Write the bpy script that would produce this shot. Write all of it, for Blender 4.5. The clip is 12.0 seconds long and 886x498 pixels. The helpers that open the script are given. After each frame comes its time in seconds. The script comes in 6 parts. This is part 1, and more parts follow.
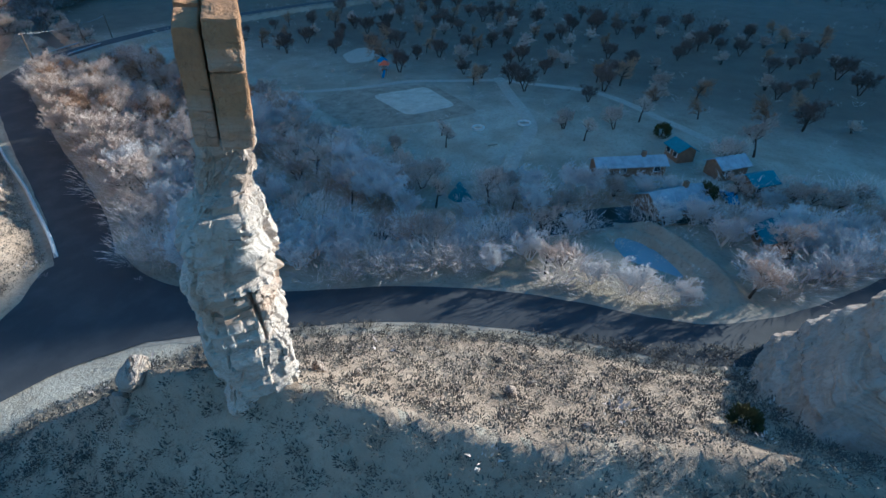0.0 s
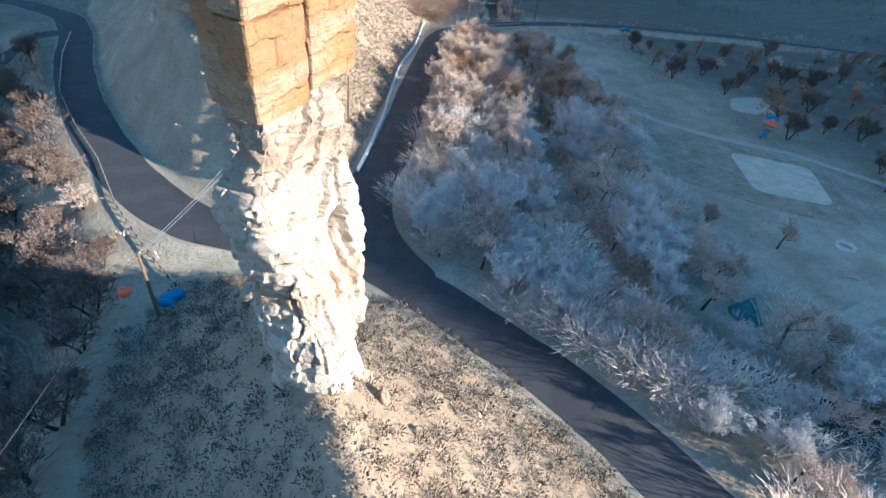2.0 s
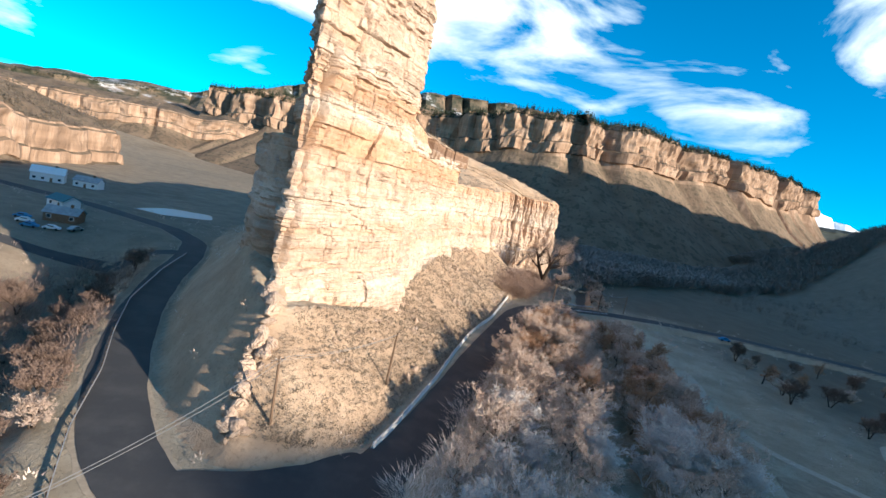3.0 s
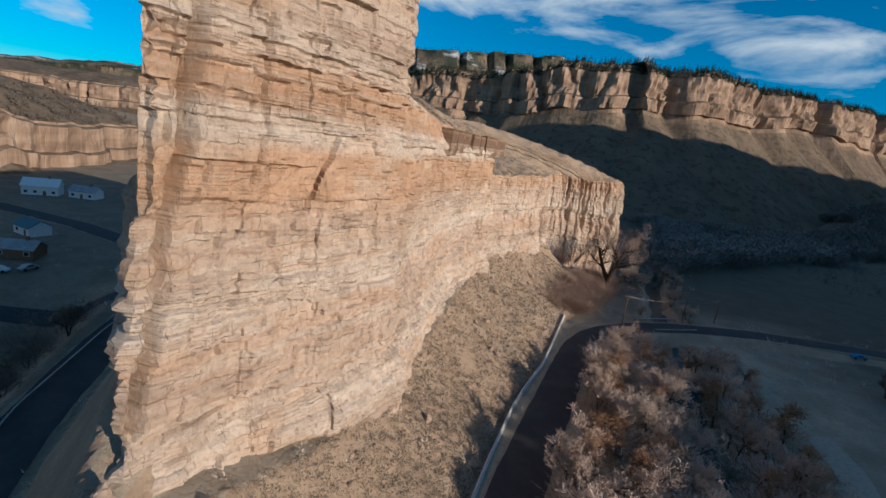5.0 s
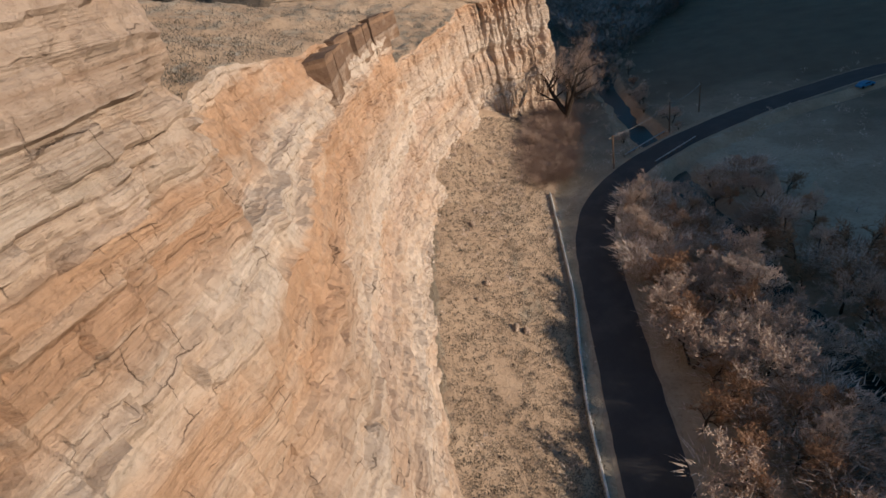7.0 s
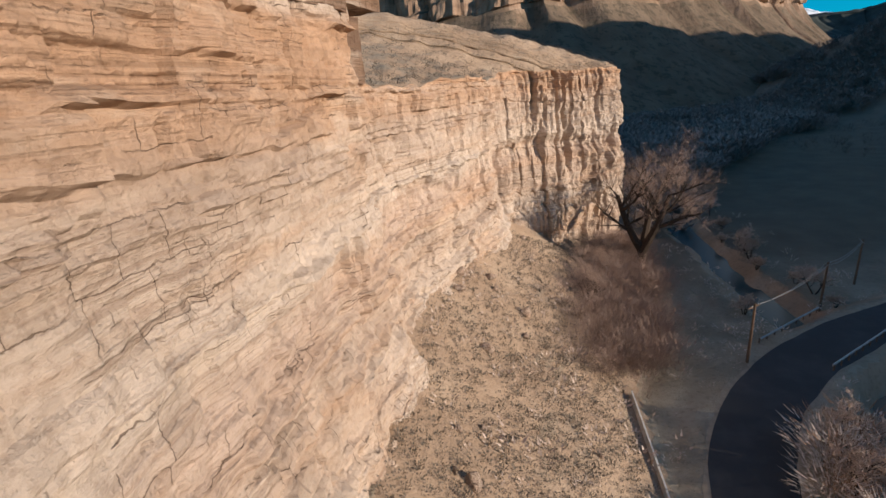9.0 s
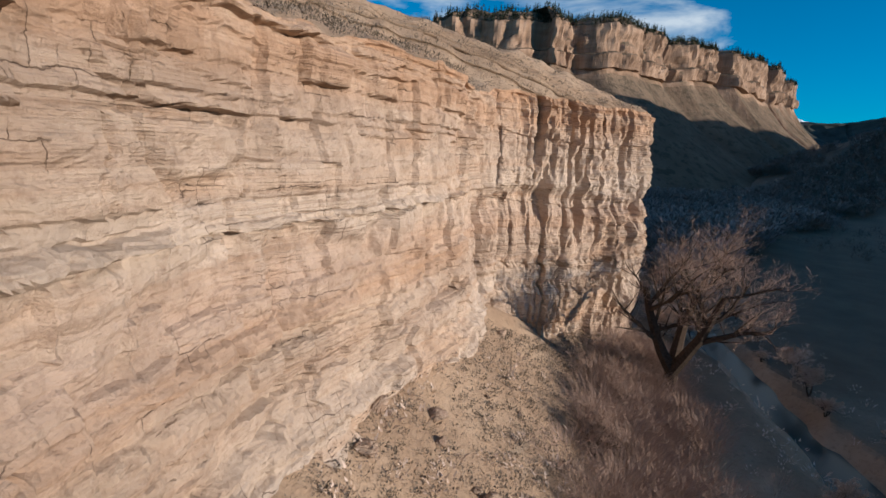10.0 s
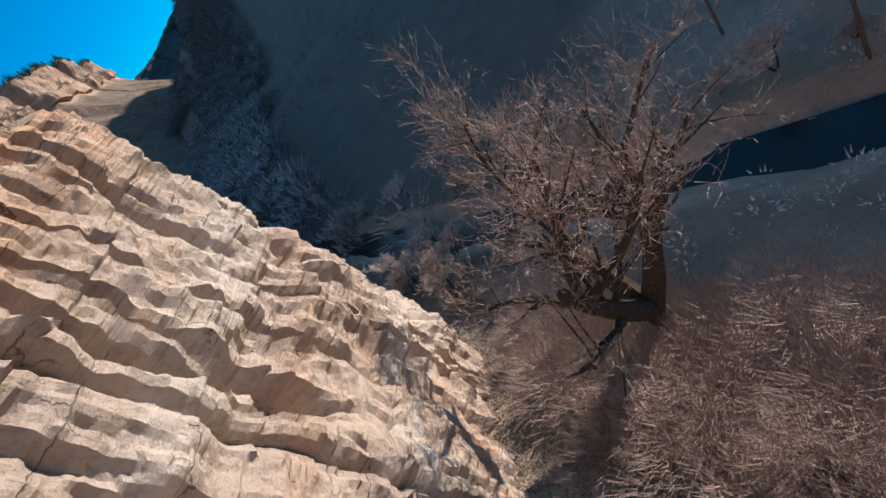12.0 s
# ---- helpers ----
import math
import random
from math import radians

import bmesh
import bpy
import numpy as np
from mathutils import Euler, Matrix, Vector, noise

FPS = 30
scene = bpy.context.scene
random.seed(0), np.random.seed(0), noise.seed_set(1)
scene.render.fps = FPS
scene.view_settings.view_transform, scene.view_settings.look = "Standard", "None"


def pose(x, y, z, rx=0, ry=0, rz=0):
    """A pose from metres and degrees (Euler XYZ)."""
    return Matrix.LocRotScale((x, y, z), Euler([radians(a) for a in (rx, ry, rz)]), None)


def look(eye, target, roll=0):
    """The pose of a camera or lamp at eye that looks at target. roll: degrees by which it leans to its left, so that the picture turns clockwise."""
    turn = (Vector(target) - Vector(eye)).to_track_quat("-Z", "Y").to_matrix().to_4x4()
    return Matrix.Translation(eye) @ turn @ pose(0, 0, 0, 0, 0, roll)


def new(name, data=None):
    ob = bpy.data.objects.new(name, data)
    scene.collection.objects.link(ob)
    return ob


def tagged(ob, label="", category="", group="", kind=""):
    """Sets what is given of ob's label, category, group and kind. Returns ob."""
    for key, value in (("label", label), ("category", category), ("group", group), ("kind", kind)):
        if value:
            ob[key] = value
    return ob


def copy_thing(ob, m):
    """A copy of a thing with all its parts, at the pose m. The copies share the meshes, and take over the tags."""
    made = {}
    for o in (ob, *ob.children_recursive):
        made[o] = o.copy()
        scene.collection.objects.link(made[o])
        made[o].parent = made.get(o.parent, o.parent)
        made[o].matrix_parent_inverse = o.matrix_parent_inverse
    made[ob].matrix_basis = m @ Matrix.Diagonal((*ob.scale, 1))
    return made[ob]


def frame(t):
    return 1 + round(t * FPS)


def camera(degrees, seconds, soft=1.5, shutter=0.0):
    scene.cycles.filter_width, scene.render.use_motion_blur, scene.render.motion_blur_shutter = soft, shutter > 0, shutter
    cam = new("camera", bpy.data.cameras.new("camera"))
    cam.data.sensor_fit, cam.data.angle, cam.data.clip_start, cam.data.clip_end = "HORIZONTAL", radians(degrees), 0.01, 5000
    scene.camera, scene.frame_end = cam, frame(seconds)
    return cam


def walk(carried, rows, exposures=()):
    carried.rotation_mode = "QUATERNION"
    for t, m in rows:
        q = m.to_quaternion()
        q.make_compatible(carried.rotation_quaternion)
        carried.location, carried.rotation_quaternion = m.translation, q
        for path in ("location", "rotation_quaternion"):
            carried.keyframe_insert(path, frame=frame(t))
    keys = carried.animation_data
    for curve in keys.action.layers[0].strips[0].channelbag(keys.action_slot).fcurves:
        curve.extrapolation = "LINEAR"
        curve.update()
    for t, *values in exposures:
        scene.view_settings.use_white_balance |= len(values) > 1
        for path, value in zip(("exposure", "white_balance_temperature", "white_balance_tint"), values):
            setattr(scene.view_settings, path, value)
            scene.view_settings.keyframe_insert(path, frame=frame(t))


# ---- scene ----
cam = camera(85.2, 12.0)
PATH = [
    (0, (-12.292, 10.64, 39.051), (-10.882, 11.467, 37.898), -0.4),
    (0.5, (-10.2, 7.05, 40.15), (-9.1, 8.075, 38.83), -0.5),
    (1, (-6.892, 6.172, 39.629), (-6.077, 7.34, 38.225), 0.9),
    (1.5, (-2.89, 8.347, 38.882), (-2.268, 9.625, 37.475), 6.0),
    (2, (0.753, 11.473, 37.374), (1.24, 13.024, 36.209), 6.6),
    (2.4, (4.719, 14.291, 35.812), (5.077, 16.113, 35.07), 5.6),
    (2.5, (5.45, 15.3, 35.5), (5.763, 17.159, 34.83), 5.9),
    (2.8, (7.1, 20.9, 34.75), (7.274, 22.855, 34.362), 10.1),
    (3, (8.431, 25.023, 34.7), (8.509, 27.006, 34.458), 12.2),
    (3.2, (9.4, 28.306, 34.6), (9.383, 30.302, 34.471), 13.3),
    (4.8, (12.34, 59.76, 43.432), (12.237, 61.711, 43.005), 8.9),
    (5, (11.901, 63.896, 44.464), (11.797, 65.848, 44.039), 8.4),
    (5.5, (11.055, 74.182, 47.788), (10.943, 76.12, 47.306), 7.9),
    (6, (10.093, 84.302, 51.234), (10.061, 86.138, 50.443), 1.6),
    (6.5, (8.905, 94.463, 53.885), (8.959, 96.197, 52.89), -6.4),
    (6.7, (8.71, 98.497, 54.784), (8.785, 100.207, 53.75), -9.8),
    (8.3, (11.829, 131.373, 47.321), (12.076, 133.066, 46.285), -30.6),
    (8.5, (13.466, 137.581, 44.409), (13.701, 139.331, 43.47), -24.3),
    (9, (16.615, 154.808, 36.864), (16.809, 156.698, 36.242), -4.3),
    (9.5, (19.468, 170.108, 32.596), (19.611, 172.051, 32.146), 10.5),
    (10, (24.181, 183.362, 32.243), (24.459, 185.296, 31.815), 4.0),
    (10.5, (28.339, 195.656, 34.178), (28.982, 197.472, 33.644), -10.5),
    (11, (31.49, 208.056, 34.183), (32.542, 209.607, 33.484), -26.4),
    (11.5, (36.346, 219.328, 34.485), (37.603, 220.594, 33.579), -39.9),
    (12, (43.961, 227.942, 34.115), (45.244, 229.063, 33.067), -52.3),
]
EXPOSURES = [(0, 1.35, 4850, -4), (0.5, 1.45, 4850, -4), (1, 1.55, 4900, -3), (1.5, 1.75, 4950, -2), (2, 1.95, 5500, 1), (2.5, 1.5, 6500, 7), (3, 1.38, 6400, 7), (3.2, 1.2, 6300, 8),
             (4.8, 0.25, 6100, 8), (5.5, 0.22, 6300, 9), (6.5, 0.28, 6700, 10), (8.3, 0.42, 6600, 11), (9, 0.5, 6500, 11), (10, 0.35, 6200, 11), (11, 0.45, 5900, 10), (12, 0.95, 5700, 8)]
walk(cam, [(t, look(eye, target, roll)) for t, eye, target, roll in PATH], EXPOSURES)

# ---------------------------------------------------------------- light and sky
SUN_AZ, SUN_EL = 124.0, 15.0          # degrees from +y towards +x, above the horizon
to_sun = Vector((math.sin(radians(SUN_AZ)) * math.cos(radians(SUN_EL)),
                 math.cos(radians(SUN_AZ)) * math.cos(radians(SUN_EL)), math.sin(radians(SUN_EL))))
sun_data = bpy.data.lights.new("sun", "SUN")
sun_data.energy, sun_data.angle, sun_data.color = 4.4, radians(0.5), (1.0, 0.84, 0.69)
sun = new("sun", sun_data)
sun.matrix_world = look((0, 0, 400), Vector((0, 0, 400)) - to_sun)

world = bpy.data.worlds.new("sky")
scene.world = world
world.use_nodes = True
wt = world.node_tree
wt.nodes.clear()


def node(tree, kind, **sets):
    n = tree.nodes.new(kind)
    for key, value in sets.items():
        if key.startswith("in_"):
            n.inputs[key[3:].replace("_", " ")].default_value = value
        elif key == "operation":
            n.operation = value
        elif key == "blend_type":
            n.blend_type = value
        elif key == "data_type":
            n.data_type = value
    return n


def ramp(tree, stops, fac=None, mode="LINEAR"):
    n = tree.nodes.new("ShaderNodeValToRGB")
    n.color_ramp.interpolation = mode
    while len(n.color_ramp.elements) < len(stops):
        n.color_ramp.elements.new(0.5)
    for e, (pos, col) in zip(n.color_ramp.elements, stops):
        e.position = pos
        e.color = (*col, 1) if len(col) == 3 else col
    if fac is not None:
        tree.links.new(fac, n.inputs["Fac"])
    return n


sky = wt.nodes.new("ShaderNodeTexSky")
sky.sky_type, sky.sun_disc = "NISHITA", False
sky.sun_elevation, sky.sun_rotation = radians(SUN_EL), radians(SUN_AZ)
sky.air_density, sky.dust_density, sky.ozone_density = 0.9, 0.0, 4.0
sat = node(wt, "ShaderNodeHueSaturation", in_Hue=0.488, in_Saturation=1.45, in_Value=1.0)
tint = node(wt, "ShaderNodeMix", data_type="RGBA", blend_type="MULTIPLY")
tint.inputs[0].default_value = 1.0
tint.inputs[7].default_value = (0.62, 0.98, 1.22, 1)
wt.links.new(sky.outputs[0], tint.inputs[6])
wt.links.new(tint.outputs[2], sat.inputs["Color"])
# thin streaked cloud, spread over the whole dome
geo_w = wt.nodes.new("ShaderNodeTexCoord")
mp = wt.nodes.new("ShaderNodeMapping")
mp.inputs["Scale"].default_value = (1.6, 1.6, 4.6)
mp.inputs["Rotation"].default_value = (0.0, 0.12, 0.5)
wt.links.new(geo_w.outputs["Generated"], mp.inputs["Vector"])
cn = node(wt, "ShaderNodeTexNoise", in_Scale=1.7, in_Detail=7.0, in_Roughness=0.55, in_Distortion=0.45)
wt.links.new(mp.outputs[0], cn.inputs["Vector"])
sep_w = wt.nodes.new("ShaderNodeSeparateXYZ")
wt.links.new(geo_w.outputs["Generated"], sep_w.inputs[0])
high = ramp(wt, [(0.2, (0, 0, 0)), (0.27, (1, 1, 1)), (0.42, (1, 1, 1)), (0.6, (0, 0, 0))], sep_w.outputs["Z"])
thick_w = node(wt, "ShaderNodeMath", operation="MULTIPLY_ADD")
wt.links.new(high.outputs["Color"], thick_w.inputs[0])
thick_w.inputs[1].default_value = 0.14
wt.links.new(cn.outputs["Fac"], thick_w.inputs[2])
cr = ramp(wt, [(0.57, (0, 0, 0)), (0.69, (1, 1, 1))], thick_w.outputs[0])
cm = node(wt, "ShaderNodeMix", data_type="RGBA")
wt.links.new(cr.outputs["Color"], cm.inputs[0])
wt.links.new(sat.outputs[0], cm.inputs[6])
cm.inputs[7].default_value = (6.2, 7.2, 8.0, 1)
bg = node(wt, "ShaderNodeBackground", in_Strength=0.072)
wt.links.new(cm.outputs[2], bg.inputs["Color"])
wo = wt.nodes.new("ShaderNodeOutputWorld")
wt.links.new(bg.outputs[0], wo.inputs["Surface"])

# ---------------------------------------------------------------- numeric helpers
PI = math.pi


def hash01(i, j, k, seed):
    h = (i * 374761393 + j * 668265263 + k * 2147483647 + seed * 1274126177) & 0xFFFFFFFF
    h = ((h ^ (h >> 13)) * 1274126177) & 0xFFFFFFFF
    h = ((h ^ (h >> 16)) * 2246822519) & 0xFFFFFFFF
    return ((h ^ (h >> 15)) & 0xFFFFFF) / float(0xFFFFFF)


def vnoise(x, y, z=0.0, seed=0):
    """Smooth value noise in -1..1 for arrays."""
    x, y, z = np.broadcast_arrays(np.asarray(x, float), np.asarray(y, float), np.asarray(z, float))
    xi, yi, zi = np.floor(x).astype(np.int64), np.floor(y).astype(np.int64), np.floor(z).astype(np.int64)
    fx, fy, fz = x - xi, y - yi, z - zi
    fx, fy, fz = (t * t * t * (t * (t * 6 - 15) + 10) for t in (fx, fy, fz))
    out = 0.0
    for a in (0, 1):
        for b in (0, 1):
            for c in (0, 1):
                w = (fx if a else 1 - fx) * (fy if b else 1 - fy) * (fz if c else 1 - fz)
                out = out + w * hash01(xi + a, yi + b, zi + c, seed)
    return out * 2 - 1


def fbm(x, y, z=0.0, octaves=4, seed=0, gain=0.5):
    total, amp = 0.0, 1.0
    for n in range(octaves):
        total = total + amp * vnoise(np.asarray(x) * 2**n, np.asarray(y) * 2**n, np.asarray(z) * 2**n, seed + 17 * n)
        amp *= gain
    return total


def smooth(a, b, x):
    t = np.clip((np.asarray(x, float) - a) / (b - a), 0, 1)
    return t * t * (3 - 2 * t)


def path_point(points, step):
    """A polyline resampled at even steps, with soft corners: x, y arrays."""
    p = np.array(points, float)
    d = np.r_[0, np.cumsum(np.hypot(*np.diff(p, axis=0).T))]
    n = max(2, int(round(d[-1] / step)))
    s = np.linspace(0, d[-1], n + 1)
    x, y = np.interp(s, d, p[:, 0]), np.interp(s, d, p[:, 1])
    return s, x, y


def soften(v, times, closed=False):
    for _ in range(times):
        if closed:
            v = (np.roll(v, 1) + 2 * v + np.roll(v, -1)) / 4
        else:
            w = v.copy()
            w[1:-1] = (v[:-2] + 2 * v[1:-1] + v[2:]) / 4
            v = w
    return v


def curve(points, step=2.0, rounds=6):
    s, x, y = path_point(points, step)
    return soften(x, rounds), soften(y, rounds)


def seg_distance(px, py, poly, values=None, closed=True):
    """Least distance of points to a polyline, and the values at its nearest place."""
    pts = np.array(poly, float)
    nxt = np.roll(pts, -1, 0) if closed else pts[1:]
    cur = pts if closed else pts[:-1]
    best = np.full(px.shape, 1e9)
    val = np.zeros(px.shape)
    for n, (a, b) in enumerate(zip(cur, nxt)):
        ab = b - a
        t = np.clip(((px - a[0]) * ab[0] + (py - a[1]) * ab[1]) / max(ab @ ab, 1e-9), 0, 1)
        d = np.hypot(px - a[0] - t * ab[0], py - a[1] - t * ab[1])
        near = d < best
        best = np.where(near, d, best)
        if values is not None:
            v0, v1 = values[n], values[(n + 1) % len(values)]
            val = np.where(near, v0 + t * (v1 - v0), val)
    return best, val


def inside(px, py, poly):
    pts = np.array(poly, float)
    hit = np.zeros(px.shape, bool)
    for (x0, y0), (x1, y1) in zip(pts, np.roll(pts, -1, 0)):
        if y0 == y1:
            continue
        hit ^= ((y0 > py) != (y1 > py)) & (px < (x1 - x0) * (py - y0) / (y1 - y0) + x0)
    return hit


def mesh_from(name, verts, faces, material=None, flat=False):
    me = bpy.data.meshes.new(name)
    verts = np.asarray(verts, np.float32)
    faces = np.asarray(faces, np.int32)
    k = faces.shape[1]
    me.vertices.add(len(verts))
    me.vertices.foreach_set("co", verts.ravel())
    me.loops.add(faces.size)
    me.loops.foreach_set("vertex_index", faces.ravel())
    me.polygons.add(len(faces))
    me.polygons.foreach_set("loop_start", np.arange(0, faces.size, k, dtype=np.int32))
    me.polygons.foreach_set("use_smooth", np.full(len(faces), not flat))
    me.update(calc_edges=True)
    if material:
        me.materials.append(material)
    return me


def sheet(name, X, Y, Z, material, flat=False, wrap=False):
    """A mesh over a two-way grid of points."""
    r, c = X.shape
    idx = np.arange(r * c).reshape(r, c)
    if wrap:
        idx = np.concatenate([idx, idx[:, :1]], 1)
    f = np.stack([idx[:-1, :-1], idx[:-1, 1:], idx[1:, 1:], idx[1:, :-1]], -1).reshape(-1, 4)
    return mesh_from(name, np.stack([X, Y, Z], -1).reshape(-1, 3), f, material, flat)


def part(name, bm, material, parent, label=""):
    me = bpy.data.meshes.new(name)
    bm.to_mesh(me)
    bm.free()
    me.materials.append(material)
    ob = new(name, me)
    ob.parent = parent
    return tagged(ob, label)


def part_mesh(name, me, parent, label=""):
    ob = new(name, me)
    ob.parent = parent
    return tagged(ob, label)


def box(bm, size, at=(0, 0, 0), turn=0.0, bevel=0.0):
    m = Matrix.Translation(at) @ Matrix.Rotation(turn, 4, "Z") @ Matrix.Diagonal((*size, 1))
    made = bmesh.ops.create_cube(bm, size=1, matrix=m)
    if bevel:
        edges = list({e for v in made["verts"] for e in v.link_edges})
        bmesh.ops.bevel(bm, geom=edges, offset=bevel, segments=1, affect="EDGES")


def tube(bm, points, radii, sides=8):
    """A tapered round bar through points."""
    rings = []
    for n, (p, r) in enumerate(zip(points, radii)):
        p = Vector(p)
        a = Vector(points[max(n - 1, 0)])
        b = Vector(points[min(n + 1, len(points) - 1)])
        d = (b - a).normalized() if (b - a).length > 1e-6 else Vector((0, 0, 1))
        u = d.orthogonal().normalized()
        v = d.cross(u)
        rings.append([bm.verts.new(p + r * (math.cos(2 * PI * k / sides) * u + math.sin(2 * PI * k / sides) * v)) for k in range(sides)])
    for A, B in zip(rings, rings[1:]):
        for k in range(sides):
            bm.faces.new((A[k], A[(k + 1) % sides], B[(k + 1) % sides], B[k]))
    for ring in (rings[0], rings[-1]):
        try:
            bm.faces.new(ring)
        except ValueError:
            pass


# ---------------------------------------------------------------- materials
def material(name, rough=0.9, spec=0.3):
    m = bpy.data.materials.new(name)
    m.use_nodes = True
    b = m.node_tree.nodes["Principled BSDF"]
    b.inputs["Roughness"].default_value = rough
    b.inputs["Specular IOR Level"].default_value = spec
    return m, m.node_tree, b


def bump(tree, height, bsdf, strength, distance, under=None):
    n = tree.nodes.new("ShaderNodeBump")
    n.inputs["Strength"].default_value, n.inputs["Distance"].default_value = strength, distance
    tree.links.new(height, n.inputs["Height"])
    if under is not None:
        tree.links.new(under.outputs[0], n.inputs["Normal"])
    tree.links.new(n.outputs[0], bsdf.inputs["Normal"])
    return n


def mapped(tree, scale=(1, 1, 1), rot=(0, 0, 0), source="Object"):
    tc = tree.nodes.new("ShaderNodeTexCoord")
    m = tree.nodes.new("ShaderNodeMapping")
    m.inputs["Scale"].default_value, m.inputs["Rotation"].default_value = scale, rot
    tree.links.new(tc.outputs[source], m.inputs["Vector"])
    return m.outputs[0]


def noise_tex(tree, vec, scale, detail=5.0, rough=0.55, distort=0.0):
    n = node(tree, "ShaderNodeTexNoise", in_Scale=scale, in_Detail=detail, in_Roughness=rough, in_Distortion=distort)
    tree.links.new(vec, n.inputs["Vector"])
    return n.outputs["Fac"]


def mix(tree, fac, a, b, blend="MIX"):
    n = node(tree, "ShaderNodeMix", data_type="RGBA", blend_type=blend)
    for sock, value in ((n.inputs[0], fac), (n.inputs[6], a), (n.inputs[7], b)):
        if isinstance(value, (int, float)):
            sock.default_value = value
        elif isinstance(value, tuple):
            sock.default_value = (*value, 1) if len(value) == 3 else value
        else:
            tree.links.new(value, sock)
    return n.outputs[2]


def math_node(tree, op, a, b=None):
    n = node(tree, "ShaderNodeMath", operation=op)
    for sock, value in ((n.inputs[0], a), (n.inputs[1], b)):
        if value is None:
            continue
        if isinstance(value, (int, float)):
            sock.default_value = value
        else:
            tree.links.new(value, sock)
    return n.outputs[0]


def rock_material(name, beds, low, high, dark=(0.2, 0.12, 0.075), orange=(0.48, 0.31, 0.195), orange_amount=0.5, joint=0.8):
    """Bedded sandstone: broad beds of colour by height, thin laminae, joints, stains."""
    m, t, b = material(name, 0.93, 0.15)
    base = mapped(t)
    sep = t.nodes.new("ShaderNodeSeparateXYZ")
    t.links.new(base, sep.inputs[0])
    warp = noise_tex(t, mapped(t, (0.05, 0.05, 0.1)), 1.0, 5.0)
    z = math_node(t, "ADD", sep.outputs["Z"], math_node(t, "MULTIPLY", math_node(t, "SUBTRACT", warp, 0.5), 1.6))
    z = math_node(t, "DIVIDE", math_node(t, "SUBTRACT", z, low), high - low)
    big = ramp(t, beds, z).outputs["Color"]
    # beds of a metre or so, some darker, some paler; then faint thin laminae
    bed = noise_tex(t, mapped(t, (0.006, 0.006, 0.75)), 1.0, 2.0, 0.5)
    col = mix(t, math_node(t, "MULTIPLY", ramp(t, [(0.36, (1, 1, 1)), (0.47, (0, 0, 0))], bed).outputs["Color"], 0.32), big, orange)
    col = mix(t, math_node(t, "MULTIPLY", ramp(t, [(0.54, (0, 0, 0)), (0.64, (1, 1, 1))], bed).outputs["Color"], 0.35), col, (0.55, 0.455, 0.36))
    patch = noise_tex(t, mapped(t, (0.07, 0.07, 0.17)), 1.0, 5.0, 0.6, 0.6)
    col = mix(t, math_node(t, "MULTIPLY", ramp(t, [(0.5, (0, 0, 0)), (0.66, (1, 1, 1))], patch).outputs["Color"], orange_amount), col, orange)
    pale = noise_tex(t, mapped(t, (0.11, 0.11, 0.4), (0.1, 0, 0)), 1.0, 6.0, 0.62, 0.4)
    col = mix(t, math_node(t, "MULTIPLY", ramp(t, [(0.52, (0, 0, 0)), (0.68, (1, 1, 1))], pale).outputs["Color"], 0.5), col, (0.62, 0.52, 0.42))
    lam = noise_tex(t, mapped(t, (0.02, 0.02, 4.2)), 1.0, 2.0, 0.55)
    where = ramp(t, [(0.43, (0.06, 0.06, 0.06)), (0.6, (1, 1, 1))], noise_tex(t, mapped(t, (0.08, 0.08, 0.2)), 1.0, 3.0)).outputs["Color"]
    line = math_node(t, "MULTIPLY", ramp(t, [(0.36, (1, 1, 1)), (0.46, (0, 0, 0))], lam).outputs["Color"], where)
    col = mix(t, math_node(t, "MULTIPLY", line, 0.34 * min(1.0, 0.2 + joint)), col, dark)
    # upright and level joints that part the beds into blocks, here and there
    xyz = t.nodes.new("ShaderNodeSeparateXYZ")
    wn = node(t, "ShaderNodeTexNoise", in_Scale=0.4, in_Detail=5.0, in_Roughness=0.62)
    t.links.new(base, wn.inputs["Vector"])
    wob = node(t, "ShaderNodeMix", data_type="RGBA", blend_type="LINEAR_LIGHT")
    wob.inputs[0].default_value = 0.55
    t.links.new(base, wob.inputs[6])
    t.links.new(wn.outputs["Color"], wob.inputs[7])
    t.links.new(wob.outputs[2], xyz.inputs[0])
    flat_v = t.nodes.new("ShaderNodeCombineXYZ")
    t.links.new(math_node(t, "ADD", xyz.outputs["X"], xyz.outputs["Y"]), flat_v.inputs[0])
    t.links.new(xyz.outputs["Z"], flat_v.inputs[1])
    crack = 0.0
    for width, tall, seed_, lo in ((3.7, 2.1, 0.31, 0.53), (1.5, 0.8, 0.7, 0.57)):
        br = node(t, "ShaderNodeTexBrick", in_Scale=1.0, in_Mortar_Size=0.034, in_Mortar_Smooth=0.5, in_Bias=0.0)
        br.inputs["Brick Width"].default_value, br.inputs["Row Height"].default_value = width, tall
        br.offset, br.squash, br.squash_frequency = seed_, 0.7, 3
        t.links.new(flat_v.outputs[0], br.inputs["Vector"])
        gate = ramp(t, [(lo, (0, 0, 0)), (lo + 0.07, (1, 1, 1))], noise_tex(t, mapped(t, (0.24, 0.24, 0.3), (seed_, 0, seed_)), 1.0, 4.0, 0.65)).outputs["Color"]
        br.inputs["Color1"].default_value, br.inputs["Color2"].default_value, br.inputs["Mortar"].default_value = (0.8, 0.77, 0.74, 1), (1.14, 1.14, 1.14, 1), (1, 1, 1, 1)
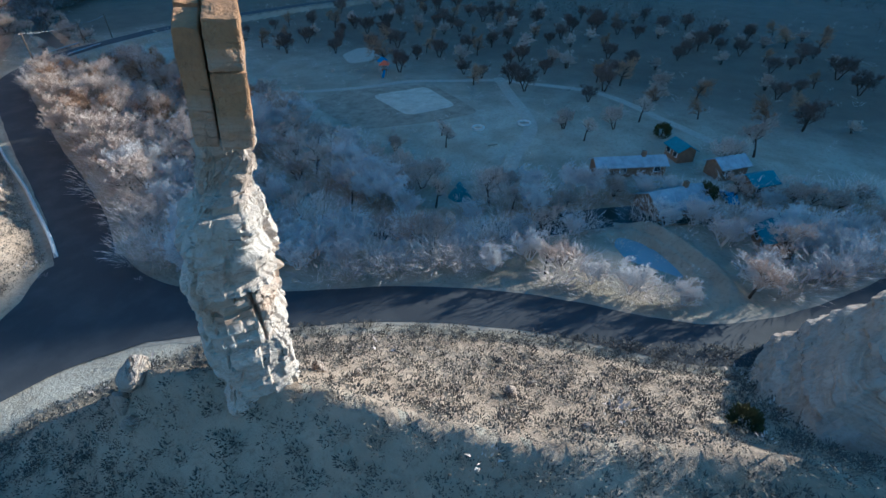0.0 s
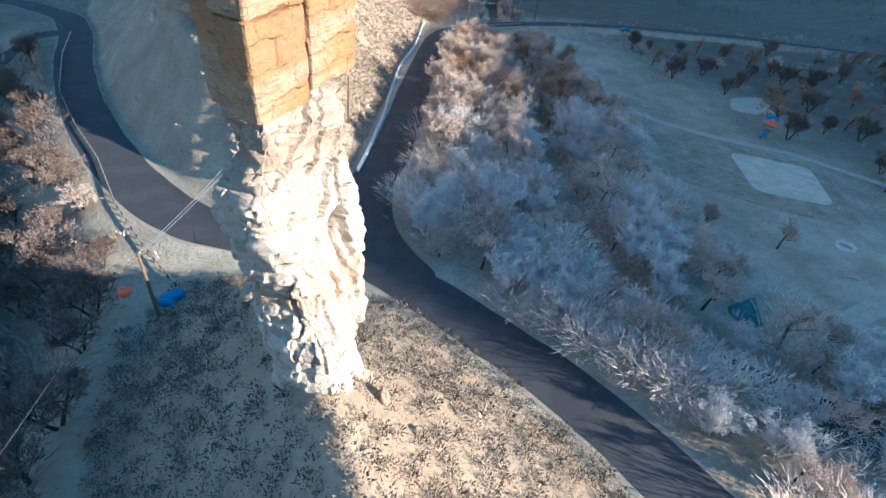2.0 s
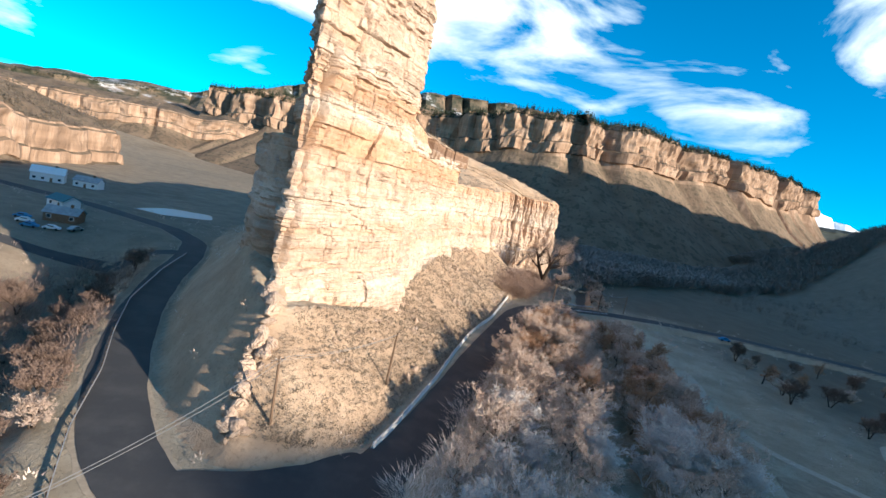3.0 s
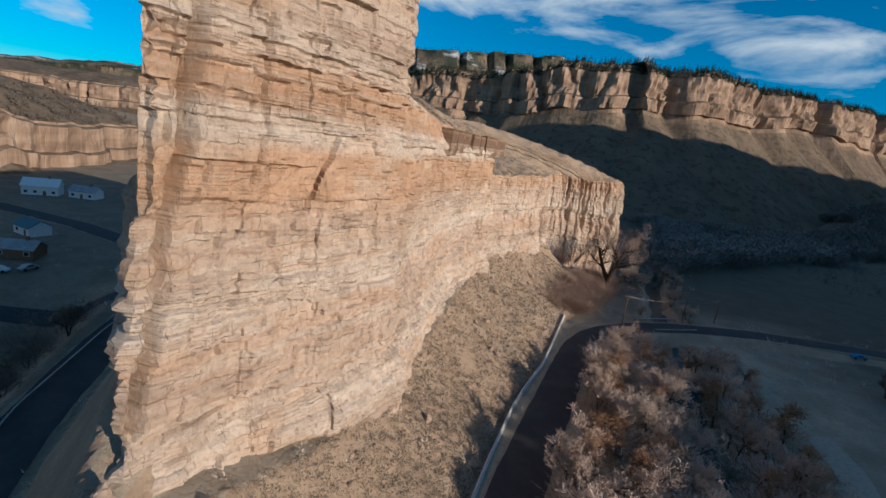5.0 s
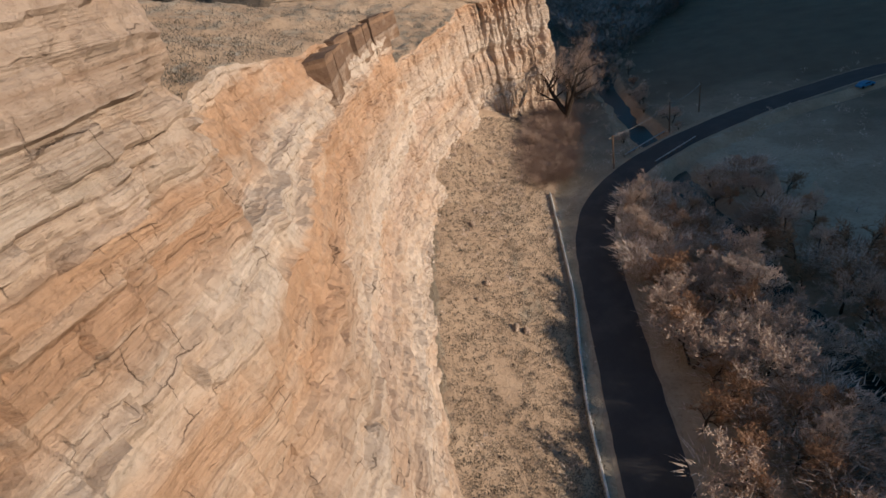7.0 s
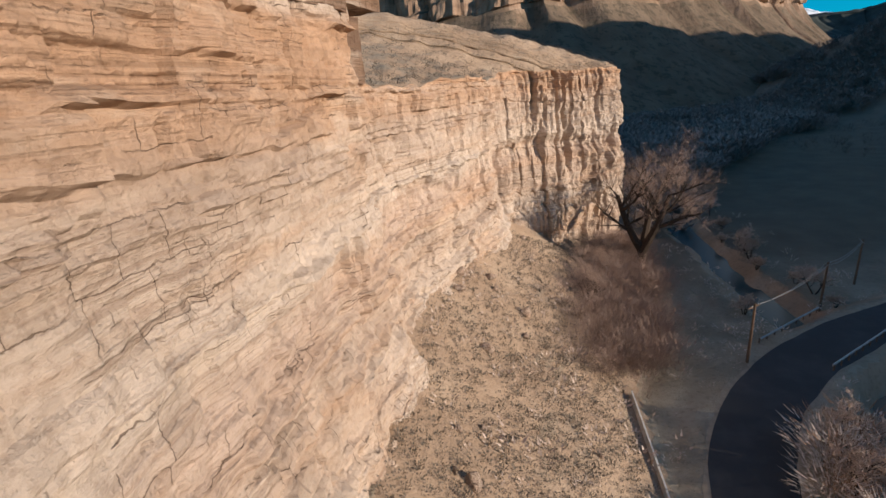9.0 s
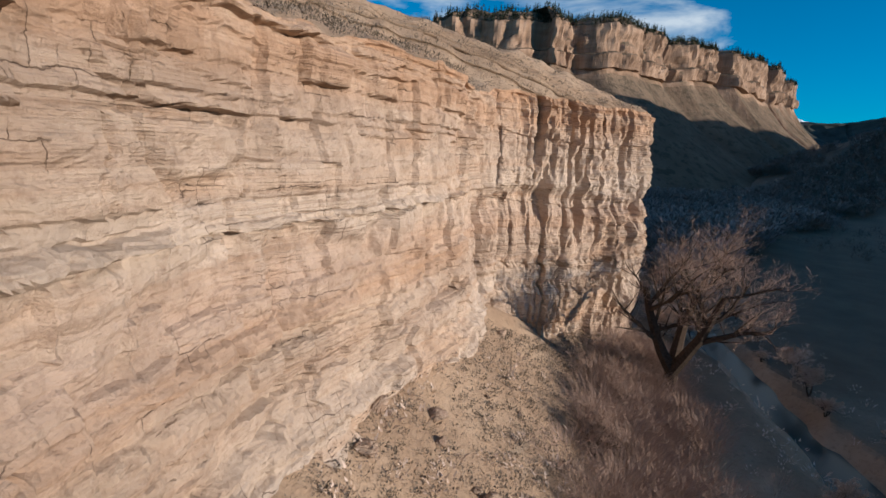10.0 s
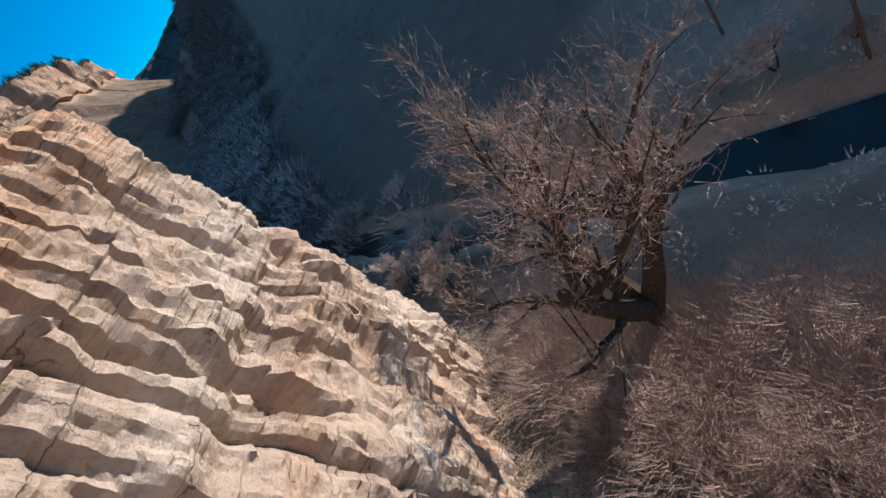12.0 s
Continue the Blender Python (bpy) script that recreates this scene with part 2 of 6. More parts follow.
        col = mix(t, 0.42, col, br.outputs["Color"], "MULTIPLY")
        crack = math_node(t, "MAXIMUM", math_node(t, "MULTIPLY", br.outputs["Fac"], gate), crack)
    grain = noise_tex(t, base, 2.2, 8.0, 0.7)
    col = mix(t, math_node(t, "MULTIPLY", ramp(t, [(0.3, (1, 1, 1)), (0.5, (0, 0, 0))], grain).outputs["Color"], 0.42), col, dark)
    col = mix(t, math_node(t, "MULTIPLY", crack, joint * 0.85), col, (0.09, 0.055, 0.035))
    t.links.new(col, b.inputs["Base Color"])
    h = math_node(t, "ADD", math_node(t, "MULTIPLY", math_node(t, "MULTIPLY", lam, where), min(1.0, 0.2 + joint)), math_node(t, "MULTIPLY", grain, 0.7))
    h = math_node(t, "SUBTRACT", h, math_node(t, "MULTIPLY", crack, 0.6))
    b1 = bump(t, h, b, 1.0, 0.42)
    bump(t, noise_tex(t, base, 9.0, 6.0, 0.7), b, 0.6, 0.07, b1)
    return m


def plain_material(name, colour, rough=0.7, spec=0.4, vary=0.25, scale=3.0, metal=0.0):
    m, t, b = material(name, rough, spec)
    n = noise_tex(t, mapped(t), scale, 6.0, 0.6)
    dark = tuple(c * (1 - vary) for c in colour)
    light = tuple(min(1, c * (1 + vary)) for c in colour)
    t.links.new(ramp(t, [(0.3, dark), (0.7, light)], n).outputs["Color"], b.inputs["Base Color"])
    b.inputs["Metallic"].default_value = metal
    bump(t, n, b, 0.3, 0.02)
    return m


TAN, PALE, ORANGE, BROWN, PINK = (0.47, 0.365, 0.285), (0.58, 0.49, 0.405), (0.49, 0.32, 0.21), (0.38, 0.24, 0.155), (0.5, 0.385, 0.305)
BUFF = (0.5, 0.325, 0.212)
MAT_FIN = rock_material("bedded_sandstone", [(0.0, PINK), (0.1, TAN), (0.2, PALE), (0.27, TAN), (0.34, PINK), (0.38, PALE), (0.47, TAN),
                        (0.52, BUFF), (0.575, BUFF), (0.59, PALE), (0.625, PALE), (0.64, (0.42, 0.265, 0.17)), (0.68, BUFF), (0.7, PALE), (0.74, TAN), (0.86, PINK), (1.0, TAN)], 0.0, 72.0)
MAT_SPIRE = rock_material("cream_sandstone", [(0.0, TAN), (0.2, PALE), (0.42, PALE), (0.5, ORANGE), (0.55, PALE), (0.75, PALE), (0.84, TAN), (1.0, PALE)], 10.0, 34.0, orange_amount=0.35)
MAT_CAP = rock_material("orange_sandstone", [(0.0, (0.46, 0.25, 0.125)), (0.4, (0.47, 0.235, 0.11)), (0.7, (0.43, 0.215, 0.1)), (1.0, (0.48, 0.27, 0.15))], 28.0, 40.0, orange=(0.46, 0.21, 0.09), orange_amount=0.85, joint=0.15)
MAT_DARK = rock_material("dark_caprock", [(0.0, (0.2, 0.13, 0.09)), (0.5, (0.26, 0.17, 0.12)), (1.0, (0.3, 0.2, 0.14))], 30.0, 50.0, orange_amount=0.25)


def ground_material():
    """Dry ground: pale dirt on the slopes, straw meadow on the flats, mottled; shade painted in by position."""
    m, t, b = material("dry_ground", 0.95, 0.1)
    base = mapped(t)
    big = noise_tex(t, mapped(t, (0.012, 0.012, 0.012)), 1.0, 5.0, 0.6, 0.5)
    mid = noise_tex(t, mapped(t, (0.12, 0.12, 0.12)), 1.0, 6.0, 0.65)
    fine = noise_tex(t, base, 1.6, 8.0, 0.7)
    meadow = ramp(t, [(0.3, (0.32, 0.265, 0.195)), (0.5, (0.46, 0.395, 0.3)), (0.7, (0.56, 0.49, 0.385))], big).outputs["Color"]
    meadow = mix(t, math_node(t, "MULTIPLY", ramp(t, [(0.4, (1, 1, 1)), (0.6, (0, 0, 0))], mid).outputs["Color"], 0.4), meadow, (0.17, 0.135, 0.09))
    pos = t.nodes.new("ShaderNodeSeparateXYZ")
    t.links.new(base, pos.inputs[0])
    # worn: meadow darkens east, north and west, painting shade into its colour
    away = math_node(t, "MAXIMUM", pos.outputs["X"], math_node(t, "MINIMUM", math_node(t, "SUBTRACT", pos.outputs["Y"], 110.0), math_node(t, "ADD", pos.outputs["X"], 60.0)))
    # the western term stands in for the shade beside the road
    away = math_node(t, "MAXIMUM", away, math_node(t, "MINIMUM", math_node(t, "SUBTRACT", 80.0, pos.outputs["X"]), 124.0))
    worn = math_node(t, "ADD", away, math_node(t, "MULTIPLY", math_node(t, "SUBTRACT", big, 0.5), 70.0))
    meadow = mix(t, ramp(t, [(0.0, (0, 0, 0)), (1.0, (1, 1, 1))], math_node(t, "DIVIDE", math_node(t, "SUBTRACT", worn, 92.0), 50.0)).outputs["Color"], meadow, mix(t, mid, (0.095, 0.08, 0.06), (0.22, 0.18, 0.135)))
    dirt = ramp(t, [(0.3, (0.31, 0.222, 0.153)), (0.55, (0.42, 0.31, 0.217)), (0.75, (0.49, 0.38, 0.275))], mid).outputs["Color"]
    geo = t.nodes.new("ShaderNodeNewGeometry")
    sep = t.nodes.new("ShaderNodeSeparateXYZ")
    t.links.new(geo.outputs["True Normal"], sep.inputs[0])
    steep = ramp(t, [(0.9, (1, 1, 1)), (0.985, (0, 0, 0))], sep.outputs["Z"]).outputs["Color"]
    col = mix(t, steep, meadow, dirt)
    # all ground colour turns darker from x = 190 eastward
    east_darken = ramp(t, [(0.0, (0, 0, 0)), (1.0, (1, 1, 1))], math_node(t, "DIVIDE", math_node(t, "SUBTRACT", pos.outputs["X"], 190.0), 110.0)).outputs["Color"]
    col = mix(t, east_darken, col, mix(t, mid, (0.12, 0.104, 0.08), (0.27, 0.225, 0.175)))
    col = mix(t, math_node(t, "MULTIPLY", ramp(t, [(0.3, (1, 1, 1)), (0.48, (0, 0, 0))], fine).outputs["Color"], 0.55), col, (0.15, 0.11, 0.075))
    t.links.new(col, b.inputs["Base Color"])
    b1 = bump(t, fine, b, 0.9, 0.35)
    bump(t, noise_tex(t, base, 7.0, 6.0, 0.7), b, 0.5, 0.08, b1)
    return m


def asphalt_material():
    m, t, b = material("asphalt", 0.85, 0.3)
    base = mapped(t)
    fine = noise_tex(t, base, 14.0, 4.0, 0.7)
    wear = noise_tex(t, mapped(t, (0.2, 0.2, 0.2)), 1.0, 5.0, 0.6)
    col = mix(t, fine, (0.032, 0.033, 0.036), (0.06, 0.06, 0.062))
    col = mix(t, math_node(t, "MULTIPLY", ramp(t, [(0.45, (0, 0, 0)), (0.7, (1, 1, 1))], wear).outputs["Color"], 0.6), col, (0.085, 0.082, 0.08))
    t.links.new(col, b.inputs["Base Color"])
    bump(t, fine, b, 0.4, 0.01)
    return m


def water_material(name, colour, rough=0.12, spec=0.5):
    m, t, b = material(name, rough, spec)
    b.inputs["Base Color"].default_value = (*colour, 1)
    bump(t, noise_tex(t, mapped(t), 1.4, 4.0), b, 0.15, 0.05)
    return m


def twig_material(name, a, c):
    m, t, b = material(name, 0.9, 0.15)
    info = t.nodes.new("ShaderNodeObjectInfo")
    geo = t.nodes.new("ShaderNodeNewGeometry")
    isl = math_node(t, "ADD", math_node(t, "MULTIPLY", geo.outputs["Random Per Island"], 0.5), math_node(t, "MULTIPLY", info.outputs["Random"], 0.5))
    t.links.new(ramp(t, [(0.1, a), (0.9, c)], isl).outputs["Color"], b.inputs["Base Color"])
    return m


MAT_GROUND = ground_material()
MAT_ASPHALT = asphalt_material()
MAT_RIVER = water_material("river_water", (0.012, 0.02, 0.018), 0.28, 0.25)
MAT_POND = water_material("pond_ice", (0.26, 0.29, 0.3), 0.4, 0.4)
MAT_BARK = plain_material("bark", (0.06, 0.045, 0.035), 0.95, 0.1, 0.4, 4.0)
MAT_TWIG_GREY = twig_material("grey_twigs", (0.34, 0.25, 0.2), (0.66, 0.54, 0.45))
MAT_TWIG_RUST = twig_material("russet_twigs", (0.22, 0.125, 0.075), (0.46, 0.29, 0.185))
MAT_TWIG_FROST = twig_material("pale_twigs", (0.48, 0.43, 0.4), (0.75, 0.71, 0.67))
MAT_SAGE = twig_material("sagebrush", (0.07, 0.06, 0.05), (0.19, 0.16, 0.125))
MAT_CONIFER = twig_material("conifer", (0.018, 0.028, 0.018), (0.045, 0.055, 0.033))
MAT_CONCRETE = plain_material("pale_concrete", (0.6, 0.58, 0.54), 0.85, 0.3, 0.15, 1.5)
MAT_STEEL = plain_material("galvanised_steel", (0.45, 0.46, 0.47), 0.45, 0.5, 0.15, 2.0, 0.7)
MAT_POLE = plain_material("weathered_pole", (0.14, 0.095, 0.065), 0.9, 0.2, 0.3, 3.0)
MAT_WIRE = plain_material("wire", (0.3, 0.3, 0.3), 0.5, 0.4, 0.1, 1.0, 0.5)
MAT_RED = plain_material("orange_red_plastic", (0.72, 0.13, 0.05), 0.5, 0.4, 0.1, 2.0)
MAT_BLUE = plain_material("blue_cloth", (0.03, 0.2, 0.38), 0.7, 0.3, 0.25, 2.0)
MAT_TEAL = plain_material("teal_roof", (0.05, 0.17, 0.2), 0.7, 0.3, 0.2, 2.0)
MAT_ROOF = plain_material("grey_roof", (0.32, 0.34, 0.35), 0.75, 0.3, 0.25, 0.7)
MAT_WOOD = plain_material("brown_siding", (0.2, 0.12, 0.075), 0.85, 0.25, 0.25, 2.0)
MAT_WHITE = plain_material("white_paint", (0.75, 0.75, 0.74), 0.6, 0.4, 0.08, 2.0)
MAT_PANE = plain_material("dark_glass", (0.03, 0.04, 0.05), 0.12, 0.6, 0.2, 1.0)
MAT_RUBBER = plain_material("rubber", (0.02, 0.02, 0.02), 0.8, 0.3, 0.2, 4.0)
MAT_SNOW = plain_material("thin_snow", (0.75, 0.8, 0.85), 0.8, 0.3, 0.08, 0.3)
MAT_FAR = plain_material("wooded_ridge", (0.05, 0.06, 0.055), 0.95, 0.1, 0.4, 0.02)

# ---------------------------------------------------------------- plan
# foot of the fin's slopes, and the foot of its cliffs with their heights there
FIN_FOOT = [(7, 84), (4, 81), (0, 77.5), (-4, 75.5), (-9, 75.5), (-13, 77.5), (-20, 83.5), (-27, 93.5), (-35, 107), (-42, 122), (-55, 160), (-75, 230),
            (-60, 330), (40, 350), (85, 310), (80, 285), (75, 266), (67, 247), (55, 222), (44, 203), (33, 166), (24.5, 145), (15.5, 111), (9.5, 91)]
FIN_BASE = [(-11, 90), (-8, 91), (-5.5, 98), (-1.8, 106.5), (2.4, 117), (4.6, 127), (6.4, 142), (9, 156), (11.6, 171), (15.2, 190), (17.8, 208), (25.5, 224),
            (35, 239), (49, 247.5), (60, 254), (69, 260), (72, 270), (62, 300), (30, 312), (-20, 290), (-34, 200), (-27, 140), (-21, 108), (-15, 95)]
FIN_BASE_H = [14, 14, 13, 11, 9.5, 8.5, 10, 11.5, 12.5, 14, 15.5, 17, 14.5, 6.5, 4.5, 3.5, 4, 10, 15, 20, 22, 22, 20, 16]
MOUND_FOOT = [(10, 51), (3, 54.5), (-2, 56.5), (-8, 59), (-15, 58), (-19, 50), (-18, 40), (-17, 30), (-17.5, 20), (-22, 5), (-30, -25), (10, -110), (80, -70),
              (48, -14), (36, 0), (31, 9), (28.5, 16.5), (24, 27), (18, 39.5)]
MOUND_RIDGE = [(-7.5, 52, 4.2), (-5, 45, 9.0), (-3.6, 39.5, 13.8), (-0.5, 32, 15.0), (2.2, 22, 13.8), (5, 14, 13.2), (9, 7.5, 12.6), (13, 0, 11.8), (15, -16, 9.5), (16, -45, 8)]
RIVER = [(140, 420), (120, 340), (104, 295), (92, 270), (86, 248), (80, 228), (76, 210), (72, 196), (66, 170), (58, 140), (49, 108), (43, 84), (38.5, 66), (37.5, 50), (44, 38), (54, 29), (66, 16), (84, -30), (120, -120), (200, -300)]
ROAD_SOUTH = [(2, 66), (7, 59), (13, 52), (20, 42), (24, 36), (27, 29.5), (29.5, 23), (31, 17), (32, 11), (33.5, 5.5), (36, 0.5), (41, -5), (52, -14), (80, -30), (130, -60)]
ROAD_NORTH = [(0, 66), (5, 72), (9, 80), (14, 91), (20, 110), (26, 130), (31, 145), (38, 166), (43, 180), (49, 190), (57, 197.8), (67, 204), (82, 209.6), (105, 214.5), (140, 216), (190, 207), (260, 177)]
ROAD_WEST = [(6, 66), (0, 66.5), (-7, 67), (-14, 69), (-20, 75), (-27, 85), (-34, 98), (-42, 115), (-51, 140), (-58, 165), (-66, 185), (-82, 200), (-120, 215), (-200, 232)]


def crest_height(py):
    """The rocky ridge east of the valley that keeps the sun off the valley floor."""
    # edge: x where the shadow is meant to end; crest heights follow from it
    edge = np.interp(py, [-469, -400, -367, -362, -357, -338, -310, -269, -200, -130, 29], [44, 45, 43, -14, -14, 6, 17, 27, 47, 62, 90])
    return math.tan(radians(SUN_EL)) / math.sin(radians(SUN_AZ)) * (640 - edge) * np.interp(py, [200, 283, 321, 446, 670, 820], [1.0, 1.6, 1.42, 1.12, 0.6, 0.3])


def ground_height(px, py):
    px, py = np.asarray(px, float), np.asarray(py, float)
    z = -1.6 * smooth(34, 66, px - 0.17 * (py - 60)) + 0.0 * px
    z = z + 0.5 * fbm(px / 40, py / 40, 0, 3, 3)
    # fin slopes
    inn = inside(px, py, FIN_FOOT)
    d_out, _ = seg_distance(px, py, FIN_FOOT)
    core = inside(px, py, FIN_BASE)
    d_in, hb = seg_distance(px, py, FIN_BASE, FIN_BASE_H)
    t = d_out / np.maximum(d_out + d_in, 1e-6)
    slope = hb * (0.75 * t + 0.25 * t * t)
    slope = slope + (0.35 * fbm(px / 7, py / 7, 0, 4, 5) + 0.5 * vnoise(px / 16, py / 16, 0, 8)) * np.clip(t * 4, 0, 1)
    z = np.where(inn, np.where(core, hb, slope), z)
    # the ragged rib that runs down the fin's southern nose
    d_rib, _ = seg_distance(px, py, [(-8.8, 77.0), (-10.0, 84), (-11, 92)], closed=False)
    z = np.where(inn, z + (0.5 + 0.5 * fbm(px / 1.3, py / 1.3, 0, 3, 7)) * np.exp(-(d_rib / 1.5) ** 2), z)
    # spire mound
    inm = inside(px, py, MOUND_FOOT)
    d_out, _ = seg_distance(px, py, MOUND_FOOT)
    ridge = np.array(MOUND_RIDGE)
    d_r, hr = seg_distance(px, py, ridge[:, :2], ridge[:, 2], closed=False)
    t = d_out / np.maximum(d_out + d_r, 1e-6)
    m = hr * (0.5 * t + 0.5 * t * t) + 0.25 * fbm(px / 6, py / 6, 0, 4, 6) * np.clip(t * 4, 0, 1)
    z = np.where(inm, m, z)
    # the hollow beyond the guard rail, deepened so that its trees fall in shade
    low = -19.0 - 0.42 * np.maximum(0, py - 55) - px
    z = z - 9.0 * smooth(1, 15, low) * smooth(110, 60, -px) * smooth(-25, 5, py) * smooth(190, 150, py)
    # river bed
    rx, ry = curve(RIVER, 4.0, 4)
    d, _ = seg_distance(px, py, np.stack([rx, ry], 1), closed=False)
    d = d + 1.2 * fbm(px / 9, py / 9, 0, 3, 12)
    z = z - 2.7 * (1 - smooth(1.0, 6.5, d))
    # pond with its bank
    a = radians(-38)
    u, v = (px - 50) * math.cos(a) + (py - 13) * math.sin(a), -(px - 50) * math.sin(a) + (py - 13) * math.cos(a)
    e = np.sqrt((u / 3.4) ** 2 + (v / 7.5) ** 2)
    z = z - 1.2 * (1 - smooth(0.85, 1.1, e))
    z = z + 1.3 * np.exp(-((e - 1.75) / 0.28) ** 2) * smooth(-2, 2, u + 1.0)
    # roads lie on level benches
    for line, half in ((ROAD_SOUTH, 4.2), (ROAD_NORTH, 4.8), (ROAD_WEST, 4.6)):
        lx, ly = curve(line, 3.0, 4)
        d, _ = seg_distance(px, py, np.stack([lx, ly], 1), closed=False)
        z = z + (-0.02 - z) * (1 - smooth(half, half + 3.5, d))
    # the valley's sides, far off
    far = np.hypot(px - 40, py - 120)
    east = smooth(300, 640, px)
    z = z + east * (crest_height(py) - 22) * (1 + 0.05 * smooth(150, 420, py) * fbm(px / 120, py / 120, 0, 4, 21))
    z = z + smooth(640, 1500, px) * 70 * (1 - smooth(500, 1100, py))
    z = z + smooth(330, 1000, -px + 0.25 * (py - 150)) * 40 * (1 + 0.4 * fbm(px / 200, py / 200, 0, 3, 22))
    z = z + smooth(330, 1500, far) * (1 - east) * 10 * fbm(px / 150, py / 150, 0, 4, 23)
    z = z + smooth(60, 420, -py - 40) * 90 * (1 - smooth(60, 330, px))
    return z


def uneven(low, high, a, b, step, grow=1.16):
    """Coordinates that are dense between a and b and widen outside."""
    mid = list(np.arange(a, b + step / 2, step))
    s, x = step, mid[-1]
    while x < high:
        s *= grow
        x += s
        mid.append(x)
    s, x = step, mid[0]
    while x > low:
        s *= grow
        x -= s
        mid.insert(0, x)
    return np.array(mid)


gx, gy = uneven(-3600, 3600, -62, 176, 0.85), uneven(-3000, 3600, -24, 300, 0.9)
GX, GY = np.meshgrid(gx, gy)
GZ = ground_height(GX, GY)
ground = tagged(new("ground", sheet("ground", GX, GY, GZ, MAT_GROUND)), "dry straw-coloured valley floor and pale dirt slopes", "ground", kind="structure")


def height_at(x, y):
    return float(ground_height(np.array([x]), np.array([y]))[0])


def ribbon(name, line, half, lift, material, step=1.5, offset=0.0, edge=0.0, seed=0):
    x, y = curve(line, step, 8)
    dx, dy = np.gradient(x), np.gradient(y)
    n = np.hypot(dx, dy)
    nx, ny = dy / n, -dx / n
    across = np.linspace(-half, half, 9)
    X = x[:, None] + nx[:, None] * (across + offset)
    Y = y[:, None] + ny[:, None] * (across + offset)
    if edge:
        w = edge * fbm(X / 3, Y / 3, 0, 3, seed)
        X[:, 0] += nx * w[:, 0]; Y[:, 0] += ny * w[:, 0]
        X[:, -1] += nx * w[:, -1]; Y[:, -1] += ny * w[:, -1]
    Z = np.full_like(X, lift) - 0.05 * (across / half) ** 2
    return sheet(name, X, Y, Z, material)


for n, (name, line, half, lift) in enumerate((("road_north", ROAD_NORTH, 3.7, 0.10), ("road_south", ROAD_SOUTH, 3.2, 0.106), ("road_west", ROAD_WEST, 3.7, 0.112))):
    tagged(new(name, ribbon(name, line, half, lift, MAT_ASPHALT, edge=0.12, seed=n)), "dark worn two-lane asphalt road", "road", kind="structure")
# the open junction between the three roads
jn = [(9.5, 78), (5.5, 83), (1, 79), (-4, 75.2), (-8, 73.8), (-11.5, 73.2), (-15, 70.5), (-15, 66), (-9, 63), (-3, 62), (2, 59), (9, 55), (14.8, 55.2), (12.4, 60.5), (11, 65.5), (10.9, 71), (12.5, 77.8)]
bm = bmesh.new()
_, jx, jy = path_point(jn + jn[:1], 0.8)
jx, jy = soften(jx[:-1], 6, True), soften(jy[:-1], 6, True)
bm.faces.new([bm.verts.new((x, y, 0.118)) for x, y in zip(jx, jy)])
bmesh.ops.triangulate(bm, faces=bm.faces[:])
me = bpy.data.meshes.new("road_junction")
bm.to_mesh(me); bm.free(); me.materials.append(MAT_ASPHALT)
tagged(new("road_junction", me), "wide dark asphalt road junction", "road", kind="structure")

# fine crest added over the coarse ground, so that its shadow ends as planned
yy = np.unique(np.r_[np.arange(-900, -520, 40.0), np.arange(-520, -100, 2.5), np.arange(-100, 700, 40.0)])
XX, YY = np.meshgrid(np.array([500, 560, 600, 620, 632, 640, 648, 670, 720, 800.0]), yy)
drop = np.interp(np.abs(XX - 640), [0, 8, 20, 40, 80, 140, 160], [0, 3, 16, 48, 90, 140, 170])
ZZ = crest_height(YY) - drop
tagged(new("east_ridge", sheet("east_ridge", XX, YY, ZZ, MAT_GROUND)), "bare dirt ridge closing the valley on its sunrise side, shaped to shade it", "ridge", kind="structure")
rx, ry = curve(RIVER, 3.0, 6)
tagged(new("river", ribbon("river", RIVER, 2.9, -2.95, MAT_RIVER, 3.0)), "narrow dark green river between bushes", "river", kind="structure")
a = np.linspace(0, 2 * PI, 48, endpoint=False)
ca, sa = math.cos(radians(-38)), math.sin(radians(-38))
bm = bmesh.new()
bm.faces.new([bm.verts.new((50 + 4.2 * math.cos(k) * ca - 8.6 * math.sin(k) * sa, 13 + 4.2 * math.cos(k) * sa + 8.6 * math.sin(k) * ca, -2.45)) for k in a])
me = bpy.data.meshes.new("pond")
bm.to_mesh(me); bm.free(); me.materials.append(MAT_POND)
tagged(new("pond", me), "small pale blue frozen pond behind an earth bank", "pond", kind="structure")


